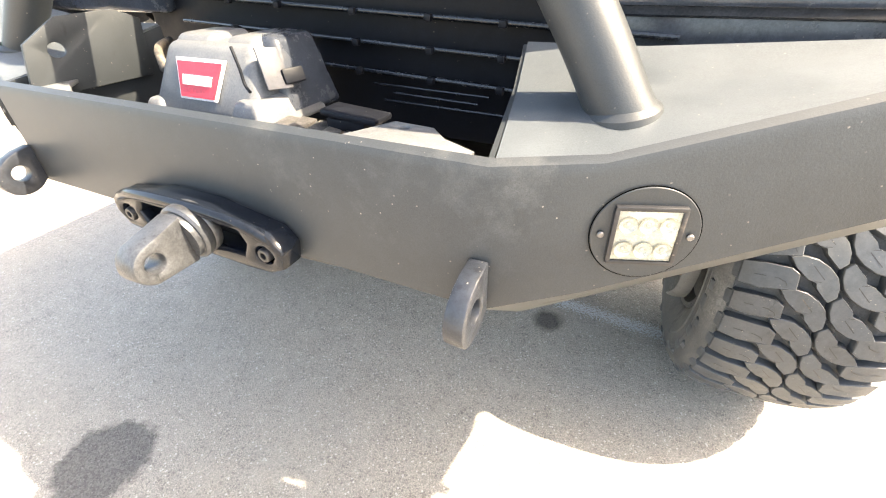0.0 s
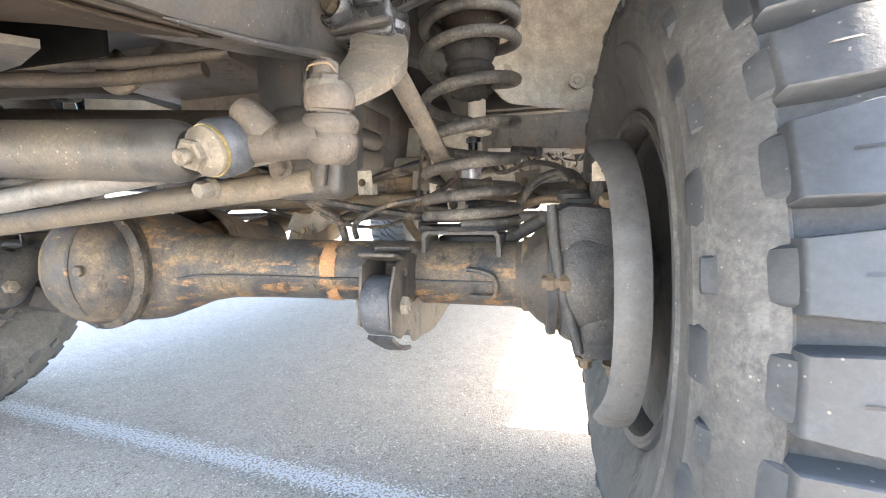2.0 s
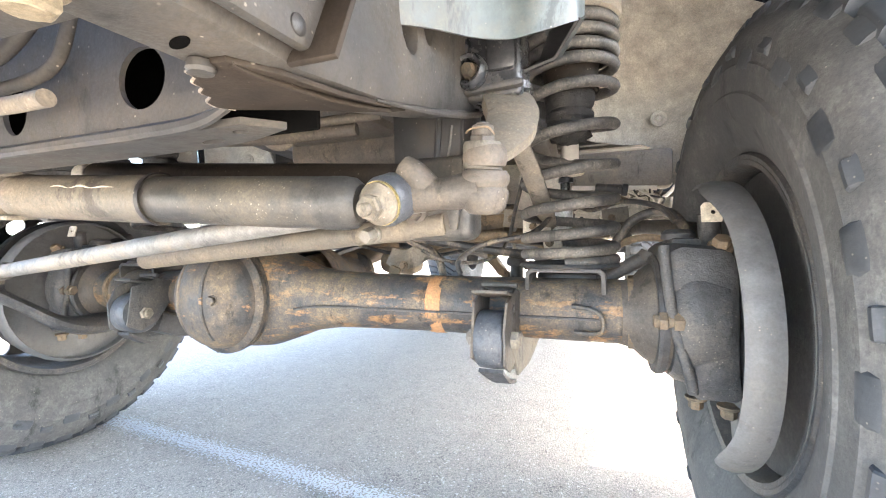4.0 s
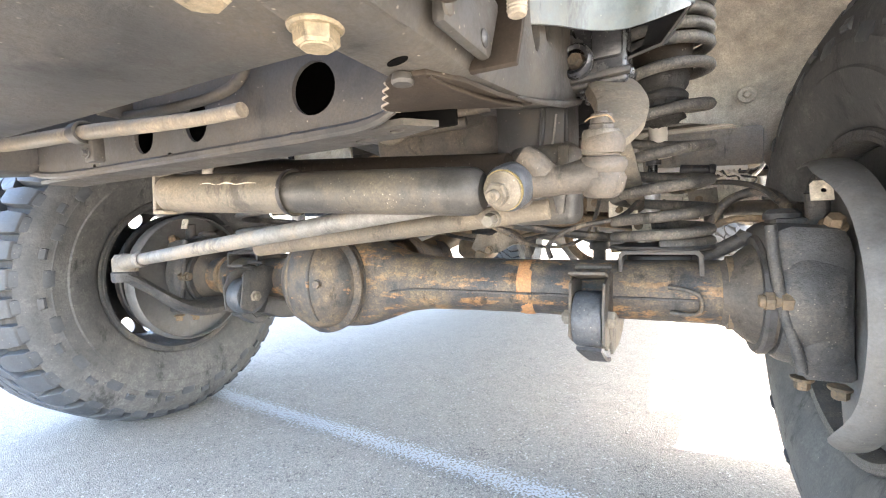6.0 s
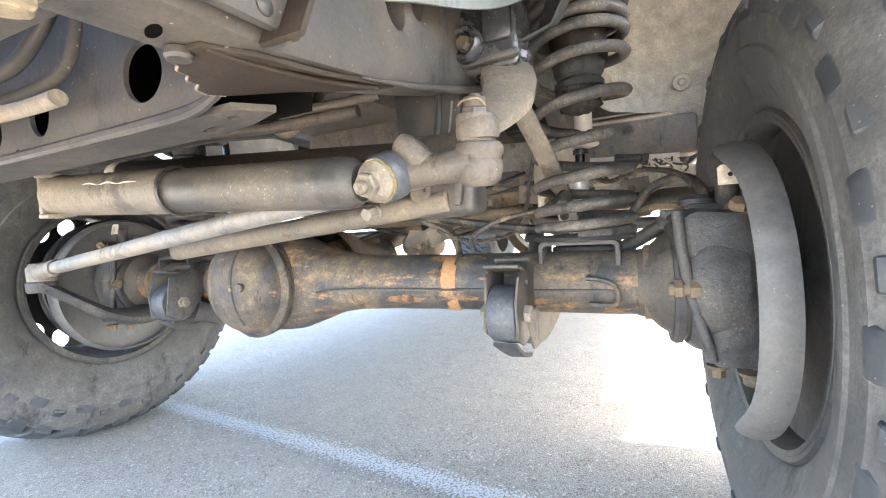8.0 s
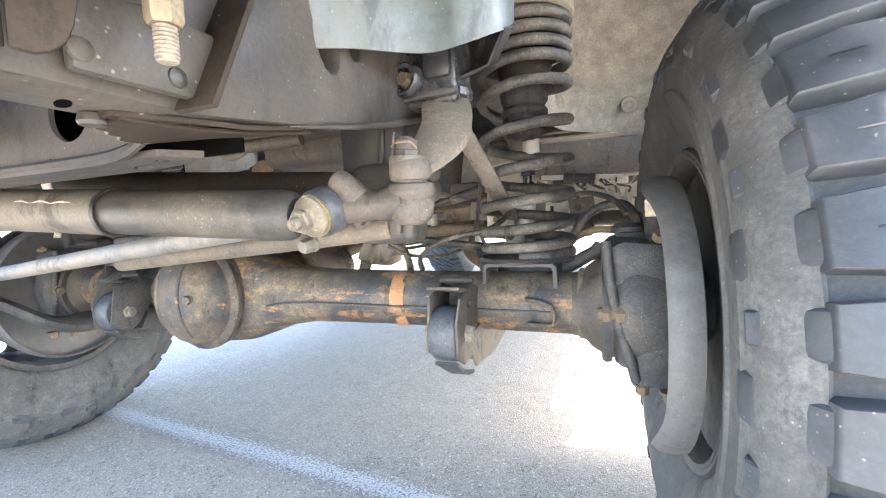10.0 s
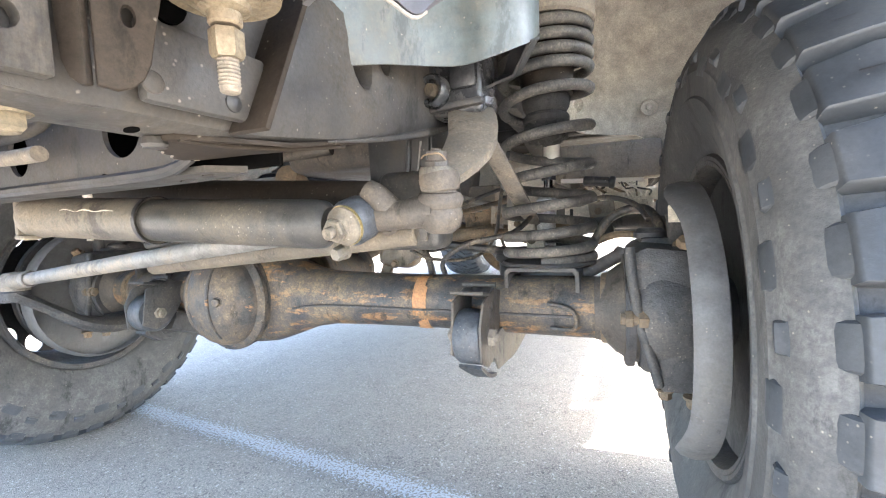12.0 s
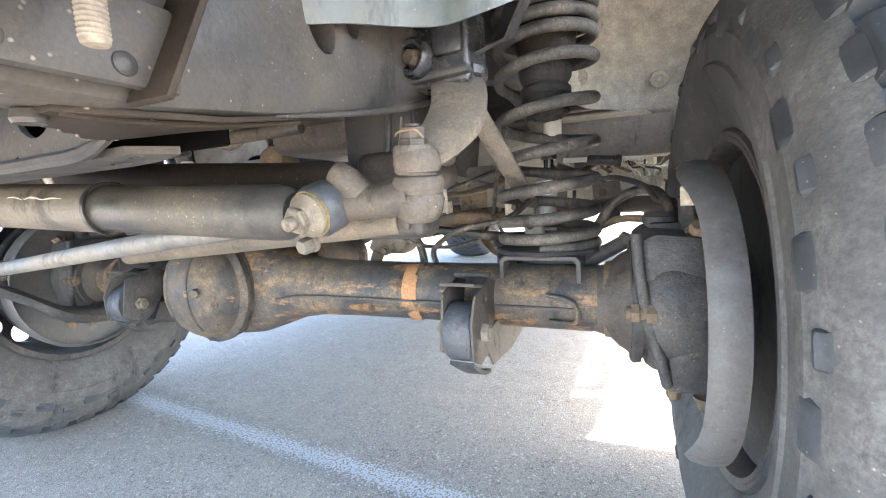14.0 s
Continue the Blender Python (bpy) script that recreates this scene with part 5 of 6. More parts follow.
# ---- inner wings, floor and body
for s in (1, -1):
    def side(p, s=s):
        return p if s > 0 else mirror(p)
    lo = [side(p) for p in ((-0.05, 1.46, 0.82), (0.00, 1.58, 0.738), (0.070, 1.640, 0.724), (0.150, 1.655, 0.714), (0.196, 1.60, 0.62), (0.205, 1.52, 0.57), (0.212, 1.44, 0.56))]
    hi = [side(p) for p in ((-0.05, 1.46, 1.15), (0.02, 1.62, 1.13), (0.10, 1.68, 1.12), (0.22, 1.72, 1.08), (0.34, 1.70, 1.04), (0.45, 1.66, 1.00), (0.50, 1.60, 0.98))]
    panel = sheet(bent(lo, hi, 22), 0.004)
    for v in panel.verts:
        v.co.y += 0.016 * noise.noise(v.co * 9) + 0.030 * noise.noise(Vector((v.co.x * 14, 3.7, v.co.z * 3)))
    ln = tpart("inner_wing", panel, M_LINER, "dust caked inner wing panel")
    sub("liner_clip", lathe([(0.0, 0.004), (0.006, 0.004), (0.008, 0.001), (0.015, 0.001), (0.018, 0.003), (0.019, 0.0), (0.0, 0.0)], side((0.006, 1.585, 0.795)), (0.1 * s, -1, -0.1), 24), M_LINER, ln)
    sub("liner_clip", lathe([(0.0, 0.004), (0.006, 0.004), (0.008, 0.001), (0.015, 0.001), (0.018, 0.003), (0.019, 0.0), (0.0, 0.0)], side((0.165, 1.652, 0.782)), (0.1 * s, -1, -0.1), 24), M_LINER, ln)
    tpart("body_outrigger", box(side((0.07, 1.635, 0.661)), (0.24, 0.07, 0.088), 0.010), M_CAST, "dusty body outrigger beam")
    # sill of the cab and side step
    tpart("sill", box(side((0.37, 2.55, 0.645)), (0.10, 1.75, 0.16), 0.02, seg=3), M_BODY, "dark cab sill")
    step = tpart("side_step", sweep([side(p) for p in ((0.30, 1.895, 0.50), (0.37, 1.90, 0.47), (0.405, 1.935, 0.465), (0.412, 2.00, 0.465), (0.412, 2.3, 0.465), (0.412, 3.2, 0.465), (0.38, 3.3, 0.47), (0.30, 3.31, 0.50))], 0.019, 14), M_BLACK, "black tubular side step")
    for y in (2.10, 2.58, 3.06):
        sub("step_rung", rod(side((0.30, y, 0.50)), side((0.41, y, 0.468)), 0.009), M_BLACK, step)
    # fender outer skin with flare
    outer = [(0.64, 0.90), (0.86, 0.87), (0.93, 0.89), (1.02, 0.945), (1.19, 0.965), (1.36, 0.945), (1.50, 0.90), (1.585, 0.80), (1.64, 0.67), (1.668, 0.605), (1.72, 0.580), (1.88, 0.57), (1.88, 1.26), (0.64, 1.22)]
    fx = 0.47 if s > 0 else 2 * CX - 0.47 - 0.03
    tpart("fender", plate(outer, (fx, 0, 0), Y, Z, 0.03, [], 0.006), M_BODY, "dark painted front fender")
    fl = [side((0.49, y, z)) for y, z in ((0.925, 0.890), (0.96, 0.915), (1.02, 0.945), (1.19, 0.965), (1.36, 0.945), (1.50, 0.90), (1.585, 0.80), (1.64, 0.67), (1.668, 0.61))]
    tpart("wheel_arch_flare", sweep(fl, 0.028, 10, 5, 0.8), M_BLACK, "black wheel arch flare")
    # door
    dx = 0.44 if s > 0 else 2 * CX - 0.44 - 0.04
    dr = tpart("door", plate([(1.89, 0.66), (3.00, 0.66), (3.00, 1.30), (2.95, 1.85), (2.30, 1.85), (1.89, 1.30)], (dx, 0, 0), Y, Z, 0.04, [[(2.00, 1.32), (2.92, 1.32), (2.88, 1.78), (2.35, 1.78)]], 0.005), M_BODY, "dark cab door")
    sub("door_glass", plate([(1.99, 1.31), (2.93, 1.31), (2.89, 1.79), (2.34, 1.79)], (dx + 0.018, 0, 0), Y, Z, 0.004), M_GRILLE, dr, "dark side glass")
    bx = 0.43 if s > 0 else 2 * CX - 0.43 - 0.04
    tpart("bed_side", plate([(3.10, 0.74), (3.92, 0.74), (4.02, 0.94), (4.37, 1.03), (4.72, 0.94), (4.82, 0.74), (5.35, 0.78), (5.35, 1.25), (3.10, 1.25)], (bx, 0, 0), Y, Z, 0.04, [], 0.005), M_BODY, "dark load bed side")

hood = tpart("hood", sheet(bent([(0.50, 0.66, 1.20), (0.20, 0.62, 1.24), (CX, 0.60, 1.26), (2 * CX - 0.20, 0.62, 1.24), (2 * CX - 0.50, 0.66, 1.20)], [(0.50, 1.90, 1.26), (0.20, 1.90, 1.31), (CX, 1.90, 1.33), (2 * CX - 0.20, 1.90, 1.31), (2 * CX - 0.50, 1.90, 1.26)]), 0.02), M_BODY, "dark painted hood")
tpart("cab_floor", box((CX, 2.75, 0.78), (1.62, 1.9, 0.04), 0.01), M_FRAME, "dusty cab floor pan")
tpart("firewall", box((CX, 1.83, 1.00), (1.60, 0.03, 0.50), 0.01), M_FRAME, "dusty firewall")
tpart("cab_roof", box((CX, 2.62, 1.86), (1.5, 0.95, 0.05), 0.02), M_BODY, "dark cab roof")
tpart("cab_back", box((CX, 3.04, 1.25), (1.70, 0.04, 1.2), 0.01), M_BODY, "dark cab back panel")
tpart("windscreen", sheet([[(0.40, 1.90, 1.29), (CX, 1.86, 1.33), (2 * CX - 0.40, 1.90, 1.29)], [(0.27, 2.22, 1.83), (CX, 2.16, 1.85), (2 * CX - 0.27, 2.22, 1.83)]], 0.006), M_GRILLE, "dark windscreen")
tpart("bed_floor", box((CX, 4.22, 0.80), (1.70, 2.25, 0.05), 0.01), M_FRAME, "load bed floor")
tpart("tailgate", box((CX, 5.36, 1.02), (1.75, 0.04, 0.48), 0.01), M_BODY, "dark tailgate")

# ---- engine and drive line seen past the axle
eng = tpart("engine_block", box((CX - 0.02, 1.35, 0.92), (0.38, 0.75, 0.40), 0.03, seg=3), M_DARK, "dark engine block")
sub("oil_pan", joined(box((CX + 0.02, 1.46, 0.705), (0.28, 0.42, 0.10), 0.03, seg=3), box((CX + 0.02, 1.20, 0.735), (0.26, 0.30, 0.06), 0.02)), M_FORGE, eng, "dusty oil pan")
tpart("gearbox", joined(box((CX + 0.02, 2.0, 0.66), (0.30, 0.70, 0.26), 0.05, seg=3), box((CX + 0.03, 2.55, 0.60), (0.42, 0.34, 0.26), 0.05, seg=3)), M_FORGE, "dusty gearbox and transfer case")
tpart("gearbox_cross_member", box((CX, 2.35, 0.490), (0.74, 0.12, 0.05), 0.012), M_DARK, "dark gearbox cross member")
tpart("drive_shaft", joined(rod((-0.55, 1.30, 0.43), (-0.56, 2.40, 0.60), 0.026), rod((-0.55, 1.28, 0.43), (-0.55, 1.36, 0.44), 0.045)), M_ROD2, "dusty front drive shaft")
tpart("rear_drive_shaft", rod((CX, 2.7, 0.60), (CX, 4.3, 0.42), 0.035), M_DARK, "dark rear drive shaft")
tpart("exhaust_pipe", sweep([(-0.62, 1.30, 0.66), (-0.64, 1.55, 0.585), (-0.30, 1.80, 0.56), (-0.24, 2.2, 0.56), (-0.22, 3.2, 0.55), (-0.10, 4.0, 0.60)], 0.028, 14), M_ROD2, "rusty tan exhaust pipe")
tpart("muffler", rod((-0.23, 2.7, 0.56), (-0.22, 3.4, 0.55), 0.085), M_CAST, "dusty muffler")
tpart("rear_axle", lathe([(0, 0), (0.045, 0), (0.05, 0.5), (0.09, 0.6), (0.14, 0.70), (0.14, 0.80), (0.09, 0.90), (0.05, 1.0), (0.045, 1.46), (0, 1.46)], (0.27, AY + 3.18, AZ), (-1, 0, 0), 28), M_DARK, "dark rear axle")
mt = tpart("cross_tube", rod((-0.150, 0.940, 0.574), (-0.66, 0.930, 0.613), 0.020, 0.019, 20), M_BROWN, "dusty brown tube behind the steering damper")
sub("tube_end", lathe([(0.0195, -0.002), (0.021, 0.0), (0.021, 0.012), (0.017, 0.030), (0.010, 0.036), (0, 0.037)], (-0.66, 0.930, 0.613), (-1, 0, 0.08), 20), M_CREAM, mt, "pale rubber boot on the tube")
for k, (x, z) in enumerate(((-0.30, 0.655), (-0.27, 0.668))):
    tpart("hydraulic_line", sweep([(x - 0.20, 0.90, z - 0.01), (x - 0.10, 0.90, z - 0.02), (x, 0.91, z - 0.025), (x + 0.10, 0.93, z - 0.02)], 0.0075 - 0.002 * k, 10), M_FORGE, "tan dusty steering hose")
tpart("bent_hook", sweep([(-0.338, 0.955, 0.672), (-0.337, 0.935, 0.648), (-0.326, 0.930, 0.632), (-0.307, 0.930, 0.626), (-0.290, 0.932, 0.634), (-0.280, 0.945, 0.655), (-0.278, 0.960, 0.675)], 0.0065, 10), M_CAST, "tan bent pipe under the rail")
# pipes, brackets and boxes behind the axle
tpart("transfer_mount", box((-0.20, 2.05, 0.60), (0.16, 0.20, 0.10), 0.02), M_CAST, "dusty gearbox mount")
tpart("mount_plate", box((-0.33, 1.72, 0.60), (0.22, 0.10, 0.06), 0.012), M_CAST)
tpart("skid_bracket", box((-0.10, 1.78, 0.565), (0.20, 0.03, 0.09), 0.004, (10, 0, 8)), M_FRAME, "dark bracket behind the axle")
tpart("starter_motor", joined(rod((-0.30, 1.30, 0.60), (-0.30, 1.52, 0.605), 0.038), rod((-0.26, 1.30, 0.64), (-0.26, 1.46, 0.64), 0.02)), M_FORGE, "dusty starter motor")
tpart("pinion_housing", lathe([(0.095, 0), (0.085, 0.06), (0.055, 0.13), (0.045, 0.19), (0.055, 0.20), (0.055, 0.215), (0, 0.215)], (-0.55, AY + 0.06, AZ + 0.01), (0, 1, 0.06), 28), M_DIFF, "dusty pinion housing")
tpart("rear_outrigger", box((0.10, 2.20, 0.62), (0.50, 0.06, 0.07), 0.008), M_FRAME, "dusty cab outrigger")
tpart("heat_shield", sheet(bent([(-0.42, 1.62, 0.62), (-0.32, 1.70, 0.585), (-0.20, 1.74, 0.58), (-0.10, 1.72, 0.60)], [(-0.42, 1.66, 0.72), (-0.32, 1.75, 0.72), (-0.20, 1.79, 0.72), (-0.10, 1.77, 0.72)], 3), 0.003), M_CREAM, "pale dusty heat shield")
tpart("brace_strut", sweep([(-0.06, 1.08, 0.66), (-0.045, 1.16, 0.60), (-0.04, 1.26, 0.545), (-0.05, 1.36, 0.52)], 0.016, 10, 5, 0.35), M_CAST, "sandy steel strut beside the spring")
for k in range(7):
    y = 1.52 + 0.06 * k
    x = -0.36 + 0.105 * k
    tpart("fuel_line", sweep([(x - 0.25, y, 0.60 + 0.012 * (k % 3)), (x - 0.08, y + 0.02, 0.545 + 0.015 * (k % 4)), (x + 0.05, y - 0.03, 0.56 + 0.01 * (k % 2)), (x + 0.18, y + 0.05, 0.61)], 0.005 + 0.002 * (k % 3), 8, 5), (M_HOSE, M_ROD2, M_ROD)[k % 3])
for k in range(6):
    x = 0.02 + 0.028 * k
    tpart("wiring_loom", sweep([(x - 0.05, 1.80, 0.66), (x - 0.01, 1.74, 0.605 - 0.006 * (k % 3)), (x + 0.03, 1.72, 0.60 + 0.008 * (k % 2)), (x + 0.06, 1.78, 0.645)], 0.0035 + 0.001 * (k % 2), 8, 5), (M_HOSE, M_CREAM)[k % 2])
tpart("wire_box", joined(box((0.13, 1.82, 0.60), (0.07, 0.05, 0.06), 0.006), box((0.06, 1.84, 0.62), (0.05, 0.04, 0.05), 0.006)), M_CREAM, "pale dusty connector box")
sp = tpart("sill_bracket", joined(box((0.095, 1.66, 0.555), (0.23, 0.030, 0.085), 0.006), box((0.095, 1.655, 0.506), (0.19, 0.045, 0.014), 0.004), *[box((0.01 + 0.045 * k, 1.640, 0.556), (0.006, 0.016, 0.078), 0.002, (0, 5 * (k % 3 - 1), 0)) for k in range(5)]), M_CREAM, "pale dusty sill bracket behind the wheel")
for k in range(4):
    sub("bracket_wire", sweep([(-0.01 + 0.03 * k, 1.615, 0.600), (0.02 + 0.035 * k, 1.600, 0.560 + 0.006 * k), (0.06 + 0.03 * k, 1.605, 0.535 + 0.012 * k), (0.11 + 0.025 * k, 1.62, 0.560)], 0.0032, 8, 5), (M_HOSE, M_ROD2)[k % 2], sp)
tpart("wheel_hose", sweep([(0.060, 1.27, 0.480), (0.077, 1.28, 0.511), (0.095, 1.28, 0.534), (0.126, 1.28, 0.547), (0.151, 1.27, 0.543), (0.166, 1.25, 0.520), (0.168, 1.23, 0.490)], 0.0075, 10), M_HOSE, "black hose arching over to the knuckle")
tpart("loom_sleeve", joined(rod((0.030, 1.50, 0.612), (0.082, 1.50, 0.606), 0.0105), rod((0.082, 1.50, 0.606), (0.094, 1.50, 0.604), 0.013)), M_BLACK, "black sleeve on the wiring")
# White strips put in for daylight showing through narrow gaps.
for x0, x1, z in ((-0.020, 0.032, 0.614), (0.092, 0.150, 0.608)):
    tpart("pale_strip", box(((x0 + x1) / 2, 1.51, z), (x1 - x0, 0.004, 0.010), 0.0015, (0, 3, 0)), M_WHITE, "white strip standing in for daylight through a gap")
wb = tpart("fuse_carrier", joined(box((0.118, 1.54, 0.562), (0.100, 0.03, 0.040), 0.006, (0, 4, 0)), box((0.104, 1.525, 0.540), (0.060, 0.02, 0.018), 0.004), *[box((0.078 + 0.018 * k, 1.522, 0.574), (0.010, 0.012, 0.016), 0.002) for k in range(5)]), M_CREAM, "dusty tan plug carrier behind the wheel")
for k in range(6):
    sub("plug_wire", sweep([(0.086 + 0.010 * k, 1.505, 0.604), (0.098 + 0.008 * k, 1.495, 0.598 - 0.004 * (k % 3)), (0.112 + 0.010 * k, 1.500, 0.590 - 0.006 * (k % 2)), (0.120 + 0.008 * k, 1.515, 0.574)], 0.0020, 6, 5), (M_WHITE, M_CREAM, M_HOSE)[k % 3], wb)
tpart("shock_tower_plate", sheet(bent([(-0.125, 1.44, 0.560), (-0.095, 1.425, 0.550), (-0.060, 1.42, 0.552), (-0.035, 1.435, 0.560)], [(-0.120, 1.44, 0.640), (-0.095, 1.43, 0.645), (-0.060, 1.425, 0.645), (-0.040, 1.435, 0.640)], 4), 0.004), M_CREAM, "pale dusty plate behind the spring")
for x, z, w, h in ((0.010, 0.548, 0.052, 0.040), (0.062, 0.541, 0.046, 0.034)):
    cov = tpart("relay_cover", joined(box((x, 1.545, z), (w, 0.03, h), 0.005, (0, 4, 0)), box((x, 1.530, z + h * 0.32), (w * 1.06, 0.012, 0.006), 0.002, (0, 4, 0))), M_CREAM, "dusty cream cover behind the spring")
    sub("cover_clip", box((x - w * 0.2, 1.526, z - h * 0.1), (0.007, 0.008, h * 0.4), 0.002), M_HOSE, cov)
# small pipes, clips and brackets above the tube
tpart("steering_pipe", sweep([(-0.30, 1.30, 0.475), (-0.25, 1.295, 0.500), (-0.17, 1.31, 0.512), (-0.08, 1.33, 0.505), (-0.03, 1.35, 0.485)], 0.011, 10), M_ROD2, "brown dusty pipe")
tpart("vent_hose", sweep([(-0.16, 1.16, 0.452), (-0.165, 1.17, 0.475), (-0.13, 1.20, 0.500), (-0.06, 1.22, 0.515), (-0.03, 1.26, 0.545)], 0.0045, 8), M_HOSE)
tpart("hook_wire", sweep([(-0.062, 1.34, 0.545), (-0.085, 1.35, 0.550), (-0.112, 1.36, 0.535), (-0.122, 1.37, 0.505), (-0.115, 1.37, 0.478), (-0.108, 1.37, 0.470)], 0.0042, 8), M_ROD, "pale hooked breather wire")
for k, (x, y, z, w, h, m) in enumerate(((-0.030, 1.26, 0.500, 0.030, 0.034, M_CREAM), (-0.062, 1.30, 0.530, 0.050, 0.030, M_CREAM), (-0.110, 1.34, 0.545, 0.045, 0.035, M_CAST), (-0.165, 1.36, 0.540, 0.060, 0.028, M_ROD2),
                                         (-0.225, 1.33, 0.545, 0.030, 0.045, M_CREAM), (0.010, 1.40, 0.520, 0.060, 0.030, M_CREAM), (0.070, 1.45, 0.545, 0.050, 0.040, M_CAST), (-0.28, 1.38, 0.53, 0.045, 0.05, M_CAST))):
    pb = tpart("pipe_bracket", joined(box((x, y, z), (w, 0.004, h), 0.001, (8, 6 * (k % 3 - 1), 12 * (k % 2))), box((x + w * 0.4, y + 0.012, z - h * 0.3), (0.004, 0.028, h * 0.5), 0.001, (8, 0, 12 * (k % 2)))), m)
    sub("clip_bolt", bolt((x - w * 0.15, y - 0.003, z), (0, -1, 0), 0.005, 0.006), M_ROD2, pb)
tpart("breather_stub", joined(rod((-0.115, 1.372, 0.415), (-0.115, 1.372, 0.455), 0.013), lathe([(0, 0), (0.018, 0), (0.021, 0.006), (0.019, 0.016), (0.012, 0.020), (0, 0.021)], (-0.115, 1.372, 0.452), (0, 0, 1), 20)), M_DARK, "dark breather stub behind the tube")
tpart("exhaust_cross_pipe", sweep([(-0.66, 1.66, 0.505), (-0.52, 1.68, 0.488), (-0.42, 1.70, 0.482), (-0.34, 1.71, 0.478), (-0.298, 1.735, 0.468), (-0.275, 1.79, 0.440), (-0.262, 1.85, 0.40)], 0.017, 12), M_DARK, "dark pipe crossing behind the axle")
tpart("gearbox_pan", joined(box((-0.445, 1.52, 0.448), (0.10, 0.10, 0.055), 0.022, (0, 6, 12), seg=3), box((-0.445, 1.52, 0.478), (0.13, 0.12, 0.008), 0.002, (0, 6, 12))), M_ROD2, "brown dusty gearbox pan")
cr = tpart("crumpled_bracket", sheet(bent([(-0.345, 1.255, 0.462), (-0.315, 1.240, 0.452), (-0.285, 1.262, 0.456), (-0.250, 1.245, 0.470), (-0.222, 1.262, 0.466)], [(-0.335, 1.262, 0.492), (-0.310, 1.270, 0.486), (-0.280, 1.255, 0.496), (-0.252, 1.268, 0.482), (-0.236, 1.258, 0.476)], 4), 0.0025), M_CAST, "crumpled pale bracket behind the tube")
sub("bracket_clip", joined(box((-0.320, 1.240, 0.448), (0.022, 0.012, 0.020), 0.003, (0, 20, 0)), bolt((-0.300, 1.238, 0.460), (0, -1, 0), 0.006, 0.007)), M_ROD2, cr)
tpart("curved_stay", sweep([(-0.205, 1.50, 0.478), (-0.195, 1.50, 0.450), (-0.17, 1.50, 0.425), (-0.13, 1.50, 0.41)], 0.011, 10, 5, 0.5), M_ROD2, "brown curved stay")
for k in range(3):
    tpart("cooler_line", sweep([(-0.56 + 0.05 * k, 1.46, 0.50 - 0.01 * k), (-0.42 + 0.04 * k, 1.44, 0.472 + 0.006 * k), (-0.30, 1.42 + 0.02 * k, 0.470 + 0.010 * k), (-0.17, 1.44, 0.500 + 0.006 * k)], 0.0045, 8, 5), (M_HOSE, M_ROD2, M_HOSE)[k])
# hoses and wires
HOSES = [
    ("thin_hose_loop", [(-0.050, 1.18, 0.645), (-0.072, 1.22, 0.600), (-0.098, 1.28, 0.555), (-0.115, 1.31, 0.512), (-0.135, 1.30, 0.478), (-0.173, 1.274, 0.464), (-0.215, 1.22, 0.472), (-0.245, 1.20, 0.49)], 0.0034),
    ("breather_hose", [(-0.36, 1.26, 0.545), (-0.294, 1.252, 0.507), (-0.247, 1.252, 0.485), (-0.226, 1.240, 0.462), (-0.218, 1.235, 0.430)], 0.0072),
    ("sensor_wire", [(0.15, 1.22, 0.53), (0.13, 1.26, 0.555), (0.08, 1.34, 0.570), (0.02, 1.40, 0.560), (-0.03, 1.45, 0.60)], 0.0045),
    ("brake_line", [(0.16, 1.25, 0.50), (0.10, 1.27, 0.505), (0.02, 1.30, 0.47), (-0.08, 1.27, 0.458)], 0.006),
    ("loom", [(-0.34, 1.10, 0.54), (-0.20, 1.22, 0.50), (-0.06, 1.30, 0.478), (0.04, 1.40, 0.49)], 0.008),
]
for name, pts, r in HOSES:
    tpart(name, sweep(pts, r, 8, 6), M_HOSE if name != "brake_line" else M_ROD2)

# ---- bumper
BY, BT, BB = 0.305, 0.888, 0.723
wing_u = Vector((1, 0.36, 0)).normalized()
BX1, BX0 = -0.066, 2 * CX + 0.066


def bumper_shell():
    """Folded steel: front panel and two swept wings that rise outwards, with top and bottom flanges."""
    bm = bmesh.new()
    # stations from the middle outwards: x, front y, bottom z, top z
    st = [(BX1, BY, BB, BT), (0.02, BY + 0.031, 0.751, 0.893), (0.24, BY + 0.110, 0.846, 0.958), (0.46, BY + 0.190, 0.868, 1.000)]
    st = [(2 * CX - x, y, a, b) for x, y, a, b in reversed(st)] + st
    # section at each station: bottom flange, front, top
    sect = []
    for k, (x, y, a, b) in enumerate(st):
        out = abs(x - CX) - abs(BX1 - CX)
        sect.append([(x, 0.455 + max(0, out) * 0.15, 0.606 + max(0, out) * 0.58), (x, y + 0.012, a), (x, y, a + 0.010), (x, y, b - 0.014), (x, y + 0.004, b - 0.004), (x, y + 0.014, b)])
    grid = [[bm.verts.new(p) for p in s] for s in sect]
    for p, q in zip(grid, grid[1:]):
        for k in range(len(p) - 1):
            bm.faces.new((p[k], p[k + 1], q[k + 1], q[k]))
    bmesh.ops.recalc_face_normals(bm, faces=bm.faces)
    bmesh.ops.solidify(bm, geom=bm.faces[:], thickness=0.005)
    return bm


